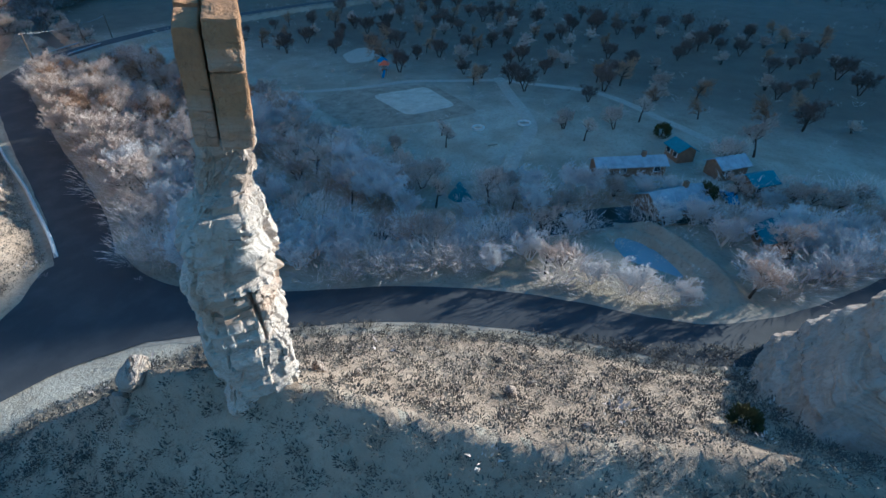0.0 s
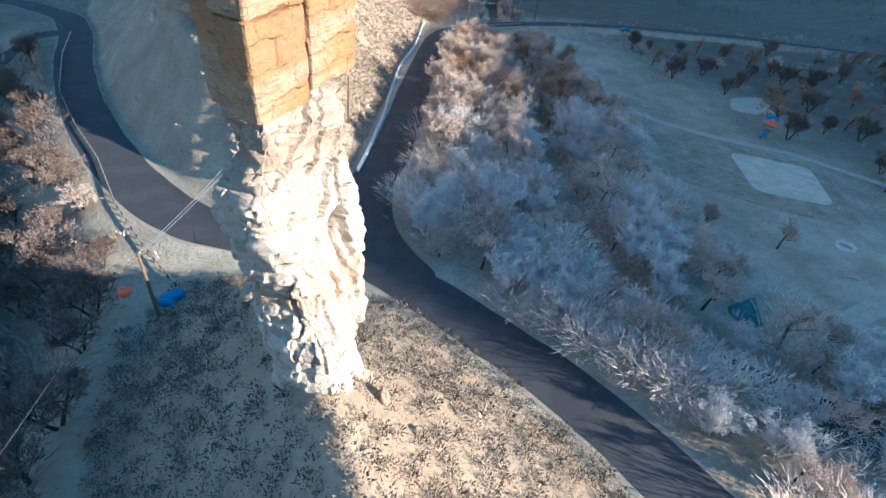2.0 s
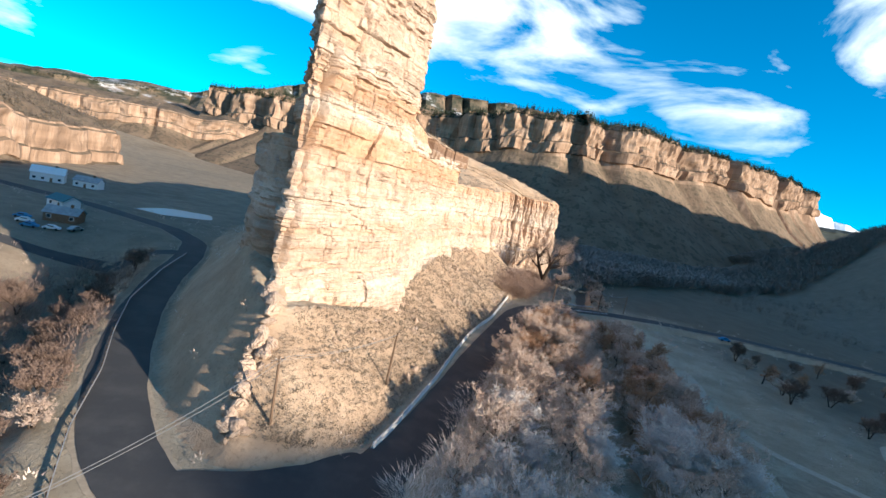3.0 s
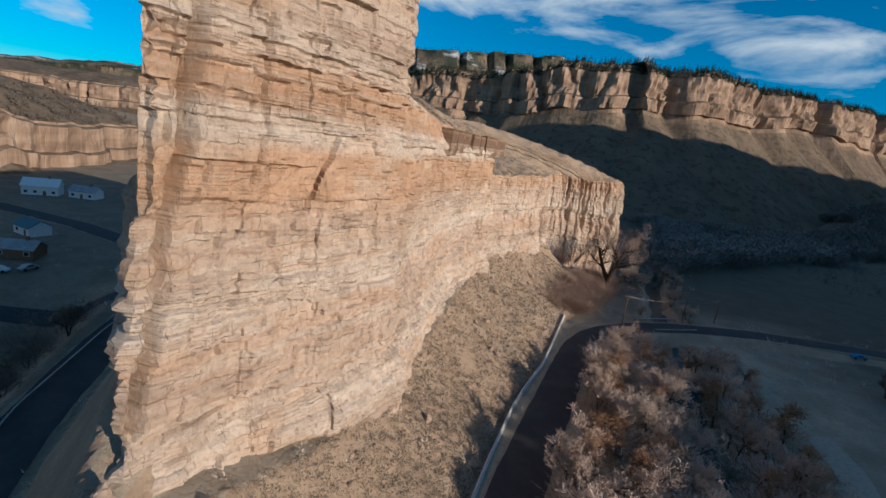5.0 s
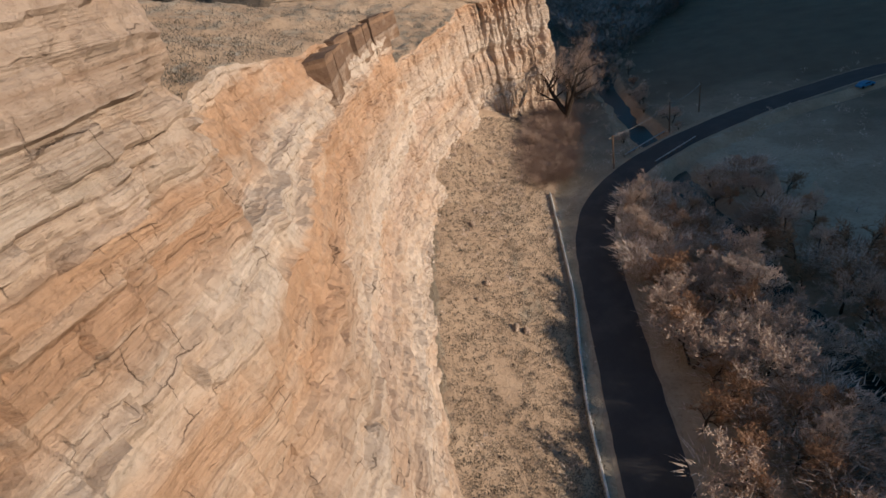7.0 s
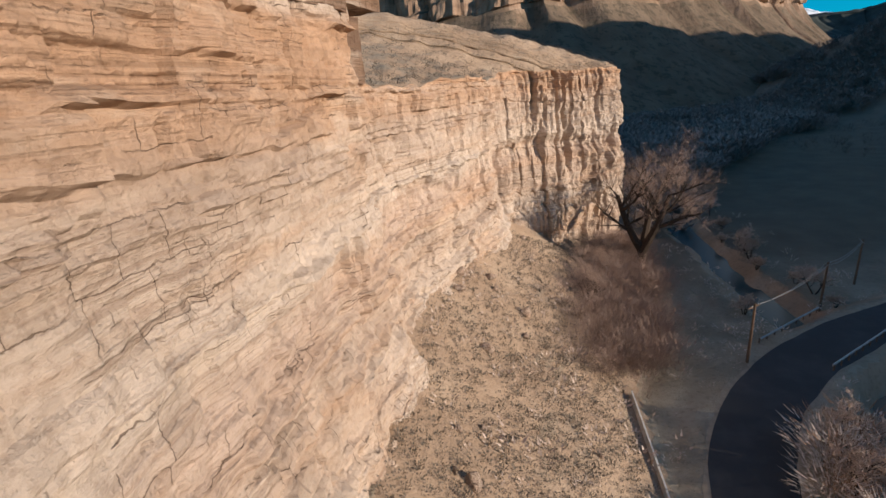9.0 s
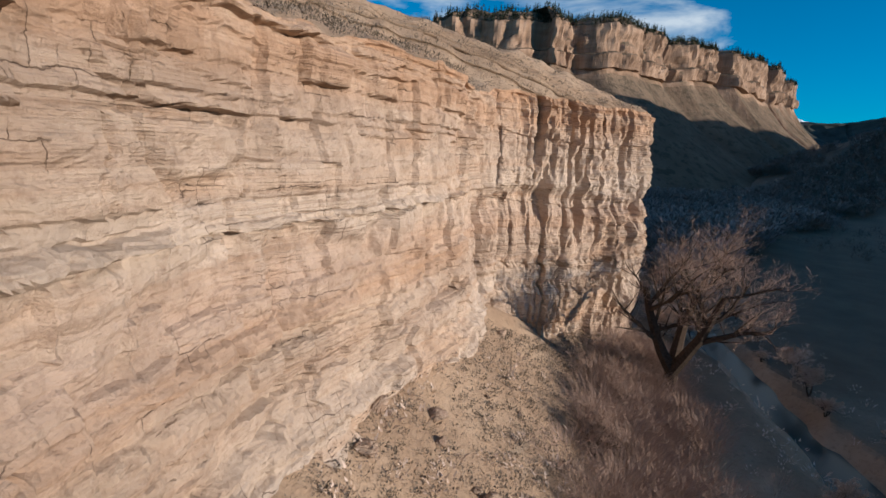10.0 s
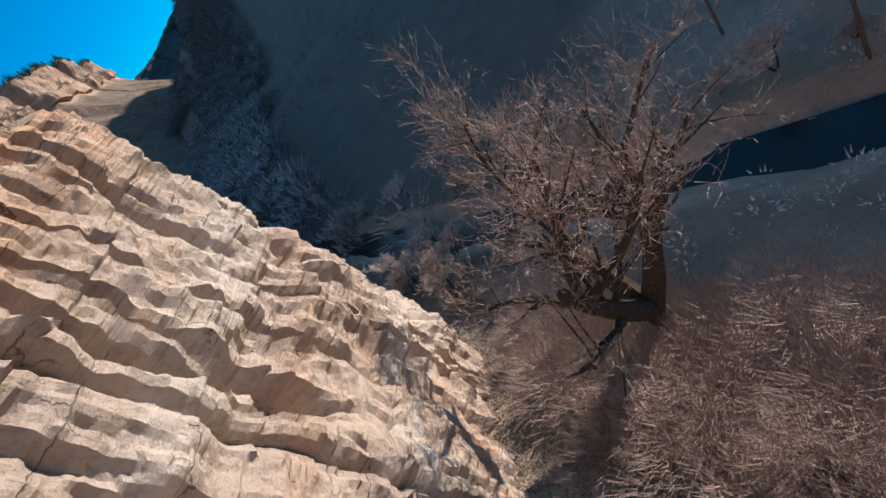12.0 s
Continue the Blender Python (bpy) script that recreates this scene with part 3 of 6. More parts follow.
# ---------------------------------------------------------------- rock
def bed_offsets(z, along, seed, low=-5.0, high=95.0, amount=0.5):
    """Ledges: each bed stands out or back; joints cut the bed into blocks."""
    rng = np.random.RandomState(seed)
    edges = [low]
    while edges[-1] < high:
        edges.append(edges[-1] + rng.choice([0.55, 0.9, 1.4, 2.2, 3.4], p=[0.22, 0.28, 0.25, 0.16, 0.09]))
    edges = np.array(edges)
    n = np.clip(np.searchsorted(edges, z) - 1, 0, len(edges) - 2)
    f = (z - edges[n]) / (edges[n + 1] - edges[n])
    thick = edges[n + 1] - edges[n]
    off = rng.uniform(-1, 1, len(edges))
    o = off[n]
    rounded = np.minimum(smooth(0, 0.12 / 1, f * thick / 0.8), smooth(0, 1, (1 - f) * thick / 0.5))
    # blocks along the bed
    width = rng.uniform(1.6, 5.0, len(edges))[n] * (0.6 + 0.5 * np.minimum(thick, 2))
    shift = rng.uniform(0, 10, len(edges))[n]
    q = along / width + shift + 0.12 * vnoise(along / 2, z / 1.5, 0, seed + 3)
    cell = np.floor(q).astype(np.int64)
    g = np.abs(q - np.floor(q) - 0.5) * 2
    block = hash01(cell, n.astype(np.int64), cell * 0, seed + 9) * 2 - 1
    groove = smooth(0.93, 1.0, g)
    return amount * (0.75 * o + 0.8 * block) * (0.55 + 0.45 * rounded) - amount * 0.8 * groove * (block > -0.1) - amount * 0.35 * (1 - rounded)


def rock_relief(X, Y, Z, along, seed, amount=0.5, calm=None, swell=1.0):
    r = bed_offsets(Z + 0.22 * vnoise(X / 14, Y / 14, Z / 30, seed + 1), along, seed, amount=amount)
    big = 0.9 * vnoise(X / 11, Y / 11, Z / 9, seed + 2) + 0.45 * vnoise(X / 4.5, Y / 4.5, Z / 5, seed + 4)
    fine = 0.2 * fbm(X / 1.6, Y / 1.6, Z / 1.1, 3, seed + 5)
    # a few deep upright fissures
    f = np.abs(vnoise(along / 6.5, Z / 60, 0, seed + 6))
    gate = smooth(-0.1, 0.35, vnoise(along / 15, Z / 13, 0, seed + 7))
    fiss = -1.1 * min(1.0, 0.3 + 0.7 * swell) * (1 - smooth(0.0, 0.045, f)) * gate
    # upright panels that step in and out, with sharp corners
    tier = np.floor((Z + 1.5 * vnoise(along / 20, 0 * Z, 0, seed + 21)) / 9.0).astype(np.int64)
    pane = np.floor(along / 6.5 + 2.0 * hash01(tier, 0, 0, seed + 22) + 0.35 * vnoise(along / 9, Z / 12, 0, seed + 23)).astype(np.int64)
    pane2 = np.floor(along / 2.3 + 0.3 * vnoise(along / 3, Z / 5, 0, seed + 25)).astype(np.int64)
    tier2 = np.floor(Z / 3.1 + 0.2 * vnoise(along / 8, 0 * Z, 0, seed + 26)).astype(np.int64)
    panel = amount * (1.7 * (hash01(pane, tier, 0, seed + 24) - 0.5) + 0.95 * (hash01(pane2, tier2, 0, seed + 27) - 0.5))
    if calm is not None:
        r, fine = r * (1 - 0.8 * calm), fine * (1 - 0.6 * calm)
        fiss = fiss * (1 - 0.3 * calm)
    return r + panel + swell * big * (2 * amount) * 0.7 + fine + 0.18 * np.round(2.2 * vnoise(X / 1.7, Y / 1.7, Z / 0.9, seed + 15)) / 2.2 + fiss


def loft(name, outline, levels, material, seed, step=0.3, rise=0.28, amount=0.5, calm=None, closed=True, extra=None, rounds=6, lid=True, swell=1.0):
    """A cliff: outline(z) -> polygon corner list; levels: lowest and highest z (numbers or functions of the way along)."""
    z0, z1 = levels
    rows = int((z1 - z0) / rise) + 1
    zs = np.linspace(z0, z1, rows)
    first = outline(z0)
    pts0 = first + [first[0]] if closed else first
    s, _, _ = path_point(pts0, step)
    cols = len(s) - 1 if closed else len(s)
    X, Y, S = np.zeros((rows, cols)), np.zeros((rows, cols)), np.zeros((rows, cols))
    for i, z in enumerate(zs):
        p = outline(z)
        p = np.array(p + [p[0]] if closed else p, float)
        d = np.r_[0, np.cumsum(np.hypot(*np.diff(p, axis=0).T))]
        q = np.linspace(0, d[-1], len(s))[:cols]
        X[i], Y[i] = np.interp(q, d, p[:, 0]), np.interp(q, d, p[:, 1])
        S[i] = q
    X = np.stack([soften(v, rounds, closed) for v in X]); Y = np.stack([soften(v, rounds, closed) for v in Y])
    dx = np.roll(X, -1, 1) - np.roll(X, 1, 1); dy = np.roll(Y, -1, 1) - np.roll(Y, 1, 1)
    if not closed:
        dx, dy = np.gradient(X, axis=1), np.gradient(Y, axis=1)
    n = np.maximum(np.hypot(dx, dy), 1e-6)
    nx, ny = dy / n, -dx / n
    Z = np.repeat(zs[:, None], cols, 1)
    r = rock_relief(X, Y, Z, S, seed, amount, calm(X, Y, Z) if calm else None, swell)
    if extra is not None:
        r = r + extra(X, Y, Z, S)
    X2, Y2 = X + nx * r, Y + ny * r
    Z2 = Z + 0.12 * fbm(X / 1.3, Y / 1.3, Z / 1.3, 2, seed + 8)
    if lid and closed:
        cx, cy = X2[-1].mean(), Y2[-1].mean()
        for k in (0.93, 0.8, 0.6, 0.35, 0.02):
            X2 = np.vstack([X2, cx + (X2[rows - 1] - cx) * k])
            Y2 = np.vstack([Y2, cy + (Y2[rows - 1] - cy) * k])
            Z2 = np.vstack([Z2, z1 + 0.25 * (1 - k) + 0.15 * fbm(X2[-1] / 1.5, Y2[-1] / 1.5, 0, 3, seed)])
    return sheet(name, X2, Y2, Z2, material, flat=True, wrap=closed)


# the tall southern tower of the fin (counter-clockwise seen from above keeps the outside on the right hand)
TOWER = [(-17, 110), (-14.2, 101.5), (-12.4, 97.0), (-8.7, 104.2), (-8.0, 104.7), (-4.6, 112.0), (-3.8, 112.4), (0.9, 122.3), (1.6, 126), (-5, 130), (-14, 128), (-18, 112)]


def tower_outline(z):
    k = max(0.0, (38 - z)) / 38
    up = max(0.0, (z - 52)) / 33
    out = []
    for x, y in TOWER:
        e = 1.0 if x > -9 else 0.35
        grow = e * (3.6 * k + 1.6 * smooth(17, 13, z)) * (0.4 + 0.6 * smooth(98, 112, y))
        out.append((x + float(grow) - 1.6 * up * (1 if x > -9 else -0.6), y + (1.2 * up if y < 102 else 0) - (k * 3.6 if y < 99 else k * 1.5 if y < 102 else 0)))
    return out


def tower_breaks(X, Y, Z, S):
    """Deep upright fissures on the southern end, a sunk strip and a proud lower corner."""
    south = smooth(111, 108, Y) * smooth(-15, -14, X)
    c1 = -11.0 + 0.12 * vnoise(Z / 5, 0 * Z, 0, 81) + 0.05 * (Z - 40)
    c2 = -7.6 + 0.4 * vnoise(Z / 4, 0 * Z, 0, 82)
    cut = -2.3 * np.exp(-((X - c1) / 0.2) ** 2) * smooth(16, 19, Z) * smooth(53, 50, Z)
    cut = cut - 1.3 * np.exp(-((X - c2) / 0.13) ** 2) * smooth(28, 31, Z) * smooth(62, 57, Z) * smooth(-0.2, 0.2, vnoise(Z / 6, 0 * Z, 0, 83))
    strip = -0.7 * smooth(c1 + 0.2, c1 - 0.2, X) * smooth(35.5, 36.5, Z) * smooth(51, 49.5, Z)
    foot = 0.4 * smooth(-8.6, -9.6, X) * smooth(36.4, 35.2, Z)
    return south * (cut + strip + foot)


fin = tagged(new("sandstone_fin"), "tall narrow sandstone cliff fin with cream and orange beds", "cliff")
slab = lambda X, Y, Z: smooth(36.5, 38, Z) * (1 - smooth(41.5, 42.5, Z)) * smooth(-0.35, 0.1, vnoise(Y / 9, Z / 8, 0, 71))
part_mesh("tower", loft("tower", tower_outline, (2.0, 86.0), MAT_FIN, 11, 0.25, 0.2, 0.5, slab, extra=tower_breaks, rounds=2, swell=0.45), fin, "layered tan, cream and orange rock tower")

# the long wall north of the tower, to the fluted headland
WALL = [(-4, 119), (0.8, 122), (2.4, 130), (2.8, 145), (5.0, 158), (8.0, 172), (12.5, 186), (15.4, 192.6), (13.6, 195.5), (16.8, 205), (24.5, 217), (31, 227), (35, 238), (38.5, 244.5), (44, 246.5), (50, 248), (56, 251.5), (62, 254.5), (66, 257), (69, 262), (67, 275), (58, 295), (30, 308)]


def wall_outline(z):
    out = []
    k = max(0.0, (40 - z)) / 40
    for x, y in WALL:
        head = float(smooth(232, 243, y))
        led = 17.0 + 1.6 * math.sin(y / 7.0) + 0.9 * math.sin(y / 2.9)
        bulge = ((1.3 * float(smooth(led + 0.4, led - 0.2, z)) + 1.0 * float(smooth(led - 3.0, led - 3.4, z))) * (1 - head) + 1.6 * k * (1 - head) + 1.2 * k * head) * float(smooth(118, 128, y))
        back = 3.0 * max(0.0, z - 41) / 8 * float(smooth(196, 180, y)) + 2.5 * max(0.0, (z - 38)) / 8 * head
        out.append((x + bulge - back, y - 0.5 * bulge * head))
    return out


def wall_top(y, x):
    return 51.5 - 4.5 * smooth(125, 185, y) - 9.0 * smooth(192, 199, y) + 1.0 * smooth(232, 250, y)


def flutes(X, Y, Z, S):
    """Upright ribs on the headland, with gullies between."""
    head = smooth(233, 243, Y) * smooth(30, 37, X)
    w = S + 0.35 * vnoise(S / 5, Z / 16, 0, 33) + 0.12 * vnoise(S / 2, Z / 3, 0, 36)
    level = np.floor((Z + 1.2 * vnoise(S / 9, 0 * S, 0, 38)) / 8.5)
    w = w + 0.35 * (hash01(level.astype(np.int64), 0, 0, 5) - 0.5)
    a = np.abs(vnoise(w / 2.3, Z / 45, 0, 34))
    b = np.abs(vnoise(w / 0.9, Z / 25, 0, 35))
    rib = 1.5 * (smooth(0, 0.32, a) - 0.75) + 0.55 * (smooth(0, 0.3, b) - 0.6) + 0.3 * fbm(w / 1.5, Z / 3.0, 0, 4, 39) + 0.35 * vnoise(w / 5, Z / 7, 0, 40) + 0.16 * fbm(X / 0.8, Y / 0.8, Z / 0.8, 2, 42)
    step_ = (Z + 1.2 * vnoise(S / 9, 0 * S, 0, 38)) / 8.5 - level
    waist = -0.9 * np.exp(-((Z - 25 - 2 * vnoise(S / 8, 0, 0, 37)) / 1.2) ** 2) + 0.3 * (0.5 - step_)
    rib = rib * (0.45 + 0.65 * smooth(-0.45, 0.35, vnoise(S / 7, Z / 13, 0, 47)))
    lump = np.round(2.5 * vnoise(w / 1.9, Z / 8.0, 0, 48)) / 2.5 + 0.6 * np.round(2.5 * vnoise(w / 0.8, Z / 3.6, 0, 49)) / 2.5
    return head * (rib * 1.45 + waist + 0.5 * lump)


rows, step = 200, 0.27
s, x0, y0 = path_point(WALL, step)
cols = len(s)
base_line = soften(np.interp(y0, [118, 140, 171, 205, 224, 239, 249, 262], [6, 8, 9, 12, 13, 10, 4, 1]), 20)
top_line = wall_top(y0, x0) + 0.6 * fbm(x0 / 7, y0 / 7, 0, 3, 41)
V = np.linspace(0, 1, rows)[:, None]
Z = base_line[None] + (top_line - base_line)[None] * V
X, Y = np.zeros_like(Z), np.zeros_like(Z)
for z in np.linspace(0, 56, 113):
    p = np.array(wall_outline(z))
    d = np.r_[0, np.cumsum(np.hypot(*np.diff(p, axis=0).T))]
    q = np.linspace(0, d[-1], cols)
    zx, zy = soften(np.interp(q, d, p[:, 0]), 6), soften(np.interp(q, d, p[:, 1]), 6)
    w = np.clip(1 - np.abs(Z - z) / 0.5, 0, 1)
    X += w * zx[None]; Y += w * zy[None]
dx, dy = np.gradient(X, axis=1), np.gradient(Y, axis=1)
n = np.maximum(np.hypot(dx, dy), 1e-6)
S = np.repeat(s[None], rows, 0)
head = smooth(233, 243, Y)
rel = rock_relief(X, Y, Z, S, 13, 0.46, 0.6 * head, 0.5) * (1 - 0.6 * head) + flutes(X, Y, Z, S)
rel = rel * (1 - 0.6 * (V > 0.985))
XW, YW, ZW = X + dy / n * rel, Y - dx / n * rel, Z + 0.12 * fbm(X / 1.3, Y / 1.3, Z / 1.3, 2, 44)
part_mesh("long_wall", sheet("long_wall", XW, YW, ZW, MAT_FIN, flat=True), fin, "long bedded wall with a fluted pale headland")

# the rubble slope and flat tops behind the wall's rim
T = np.linspace(0, 1, 90)[:, None] ** 1.35
tx = np.interp(YW[-1], [118, 128, 150, 200, 240, 262, 310], [-6, -8, -30, -30, -15, 10, 30])
XT = XW[-1][None] * (1 - T) + tx[None] * T
YT = YW[-1][None] + T * 6 * np.sin(np.linspace(0, 1, cols))[None]
run = np.abs(XW[-1] - tx)[None] * T
rise = np.interp(YW[-1], [118, 132, 150, 180, 196, 215, 235, 262], [0.3, 0.5, 0.56, 0.5, 0.34, 0.2, 0.34, 0.36])[None]
ZT = ZW[-1][None] + rise * run * (1 - 0.3 * T) + (0.35 * fbm(XT / 5, YT / 5, 0, 4, 51) + 0.3 * vnoise(XT / 2, YT / 2, 0, 52)) * np.clip(run / 1.5, 0, 1)
part_mesh("rubble_top", sheet("rubble_top", XT[:, ::2], YT[:, ::2], ZT[:, ::2], MAT_GROUND), fin, "rubble-strewn dirt slope on the cliff top")

# dark caprock blocks along the rim
rng = random.Random(5)
k = 0
for j in range(0, cols, 1):
    if not (160 < YW[-1][j] < 197) or s[j] < k:
        continue
    i = int(np.argmin(np.abs(ZW[:, j] - 44.4)))
    w = rng.uniform(3.6, 6.2)
    k = s[j] + w + rng.uniform(0.05, 0.5)
    ang = math.atan2(dy[i, j], dx[i, j])
    bm = bmesh.new()
    hgt = rng.uniform(4.2, 5.4)
    made = bmesh.ops.create_cube(bm, size=1, matrix=Matrix.Diagonal((w, 2.6, hgt, 1)))
    bmesh.ops.subdivide_edges(bm, edges=bm.edges[:], cuts=5, use_grid_fill=True)
    for v in bm.verts:
        p = v.co
        q = Vector((noise.noise(p * 0.9 + Vector((j, 0, 0))), noise.noise(p * 0.9 + Vector((0, j, 7))), noise.noise(p * 0.9 + Vector((3, 9, j)))))
        v.co = p + q * 0.16
    me = bpy.data.meshes.new("caprock_block")
    bm.to_mesh(me); bm.free(); me.materials.append(MAT_DARK)
    ob = part_mesh("caprock_block", me, fin, "dark brown jointed caprock block")
    ob.matrix_world = Matrix.Translation((XW[i, j], YW[i, j], ZW[i, j] + 0.6)) @ Matrix.Rotation(ang + rng.uniform(-0.06, 0.06), 4, "Z") @ Matrix.Translation((w / 2, 0.75, 0))

# the western buttress in the fin's shade
WEST = [(-13, 104), (-18, 103), (-21, 108), (-26, 118), (-31, 140), (-33, 170), (-14, 175), (-6, 140), (-6, 112)]
part_mesh("west_buttress", loft("west_buttress", lambda z: [(x + 0.05 * (z - 20) * (x < -12), y) for x, y in WEST], (12.0, 38.0), MAT_FIN, 17, 0.7, 0.5, 0.6), fin, "shaded western rock buttress")

# ---------------------------------------------------------------- spire
spire = tagged(new("rock_spire"), "slender cream sandstone spire with an orange cap block", "rock spire")
E1 = Vector((0.643, 0.766))


def ring(cx, cy, a, b, power=3.8, count=48, turn=0.0):
    out = []
    for n in range(count):
        t = 2 * PI * n / count
        c, d = math.cos(t), math.sin(t)
        u = a * math.copysign(abs(c) ** (2 / power), c)
        v = b * math.copysign(abs(d) ** (2 / power), d)
        out.append((cx + u * E1.x - v * E1.y, cy + u * E1.y + v * E1.x))
    return out


def spire_outline(z):
    zs = [9, 13, 17, 21, 24, 26, 28, 29.5, 31, 32.2]
    f = lambda v: float(np.interp(z, zs, v))
    return ring(f([0.2, 0.2, 0.1, 0.0, -0.3, -0.4, -0.45, -0.35, -0.2, -0.15]), f([32.3, 32.2, 31.9, 31.5, 30.9, 30.3, 29.7, 29.1, 28.5, 28.3]),
                f([2.6, 2.5, 2.4, 2.6, 2.8, 3.0, 2.9, 2.4, 2.15, 2.1]), f([2.6, 2.4, 2.3, 2.3, 2.2, 1.9, 1.6, 1.45, 1.35, 1.3]))


def spire_breaks(X, Y, Z, S):
    """Squared ledges, a deep upright cleft on the sunny face and one on the end."""
    u = (X + 0.2) * E1.x + (Y - 30.0) * E1.y
    v = -(X + 0.2) * E1.y + (Y - 30.0) * E1.x
    c1 = 0.9 + 0.25 * vnoise(Z / 3, 0 * Z, 0, 85)
    cut = -0.7 * np.exp(-((u - c1) / 0.1) ** 2) * (v < 0) * smooth(20, 22, Z)
    c2 = -0.2 + 0.2 * vnoise(Z / 2.5, 0 * Z, 0, 86)
    cut = cut - 0.8 * np.exp(-((v - c2) / 0.1) ** 2) * (u < -1) * smooth(24, 22, Z)
    level = np.floor(Z / 1.7 + 0.3 * vnoise(u / 3, v / 3, 0, 87)).astype(np.int64)
    face = np.floor((u + 8) / 1.3 + 0.4 * hash01(level, 0, 0, 88)).astype(np.int64)
    side = np.floor((v + 8) / 1.2 + 0.4 * hash01(level, 1, 0, 88)).astype(np.int64)
    return cut + 0.34 * (hash01(level, face, side, 89) - 0.5)


part_mesh("shaft", loft("shaft", spire_outline, (9.0, 32.0), MAT_SPIRE, 23, 0.12, 0.11, 0.3, rounds=2, swell=0.3, extra=spire_breaks), spire, "cream bedded rock shaft with ragged ledges")


CAP = Matrix.Translation((0.0, 27.9, 34.2)) @ Matrix.Rotation(radians(9), 4, "X") @ Matrix.Rotation(radians(50), 4, "Z")


def cap_block(at, size, seed):
    """One squared block of the cap, with worn edges and a shallow waviness."""
    bm = bmesh.new()
    bmesh.ops.create_cube(bm, size=1, matrix=Matrix.Diagonal((*size, 1)))
    bmesh.ops.subdivide_edges(bm, edges=bm.edges[:], cuts=12, use_grid_fill=True)
    for v in bm.verts:
        p = v.co.copy()
        k = Vector((seed, seed * 2, 0))
        q = 0.1 * noise.noise(p * 0.8 + k) + 0.05 * noise.noise(p * 2.6 + k) + 0.03 * noise.noise(p * 6 + k)
        e = sum(abs(abs(c) - h / 2) < 0.04 for c, h in zip(p, size))
        v.co = p * (1 - 0.025 * max(0, e - 1) * (1 + noise.noise(p * 3 + k))) + p.normalized() * q
    ob = part("cap", bm, MAT_CAP, spire, "smooth orange sandstone cap block")
    ob.matrix_world = CAP @ Matrix.Translation(at)
    return ob


cap_block((-1.25, -0.42, -0.9), (2.35, 1.2, 3.0), 3)
cap_block((-1.25, -0.42, 1.5), (2.3, 1.16, 1.75), 5)
cap_block((-1.15, 0.68, -0.15), (2.2, 0.86, 4.4), 7)
cap_block((1.24, -0.4, 0.1), (2.4, 1.25, 4.5), 9)
cap_block((1.2, 0.7, 0.1), (2.3, 0.86, 4.2), 11)

# the pale rock shoulder south of the spire, and loose rocks on the mound
SHOULDER = [(14.5, 2.2), (13, -1), (12, -8), (16, -22), (34, -30), (46, -20), (45, -8), (38, -1.5), (28, 1.0), (20, 2.6)]
shoulder = tagged(new("rock_shoulder"), "pale grey sandstone shoulder above the dry slope", "rock")


def shoulder_outline(z):
    k = 1 - 0.86 * (max(0.0, z) / 17.6) ** 1.25
    cx, cy = 33.0, -13.0
    return [(cx + (x - cx) * k, cy + (y - cy) * k) for x, y in SHOULDER]


part_mesh("rock_face", loft("rock_face", shoulder_outline, (0.0, 17.2), MAT_SPIRE, 29, 0.5, 0.3, 0.35, swell=0.7), shoulder)


def boulder(at, size, seed, material, label="angular tan boulder on the dry slope"):
    bm = bmesh.new()
    bmesh.ops.create_icosphere(bm, subdivisions=3, radius=1)
    for v in bm.verts:
        p = v.co.copy()
        q = 1 + 0.35 * noise.noise(p * 1.1 + Vector((seed, 0, 0))) + 0.15 * noise.noise(p * 3 + Vector((0, seed, 0)))
        v.co = Vector((round(p.x * q * 3) / 3 * 0.4 + p.x * q * 0.6, p.y * q, p.z * q))
    me = bpy.data.meshes.new("boulder")
    bm.to_mesh(me); bm.free(); me.materials.append(material)
    ob = tagged(new("boulder", me), label, "boulder", "boulders on the slopes")
    ob.matrix_world = Matrix.LocRotScale(Vector(at) + Vector((0, 0, 0.25 * size)), Euler((seed, seed * 2, seed * 3)), (size, size * 0.8, size * 0.65))


rng = random.Random(3)
for x, y, r in ((11.5, 18.4, 0.75), (15.0, 18.0, 0.5), (-4.0, 40.2, 1.3), (-5.2, 40.8, 1.0), (-3.4, 42.0, 0.8), (-5.8, 39.0, 0.7), (9, 12, 0.6), (18, 22, 0.5), (4, 31, 0.7), (6, 29, 0.5)):
    boulder((x, y, height_at(x, y)), r, rng.uniform(0, 9), MAT_SPIRE)
for n in range(70):
    y = rng.uniform(90, 236)
    x0 = float(np.interp(y, [90, 127, 171, 224, 236], [-4, 7, 16, 26, 33]))
    x1 = float(np.interp(y, [90, 110, 164, 202, 236], [8, 14, 30, 42, 58]))
    x = x0 + (x1 - x0) * rng.uniform(0.02, 0.9) ** 1.6
    boulder((x, y, height_at(x, y)), rng.choice((0.25, 0.3, 0.4, 0.55, 0.8)), rng.uniform(0, 9), MAT_FIN)

# the ragged rock rib down the fin's southern nose
for n in range(46):
    f = rng.uniform(0, 1)
    x, y = -8.6 - 2.6 * f + rng.gauss(0, 0.75), 77.0 + 16.5 * f
    boulder((x, y, height_at(x, y) - 0.2), rng.uniform(0.45, 1.35), rng.uniform(0, 9), MAT_FIN, "ragged tan rock of the rib below the cliff")

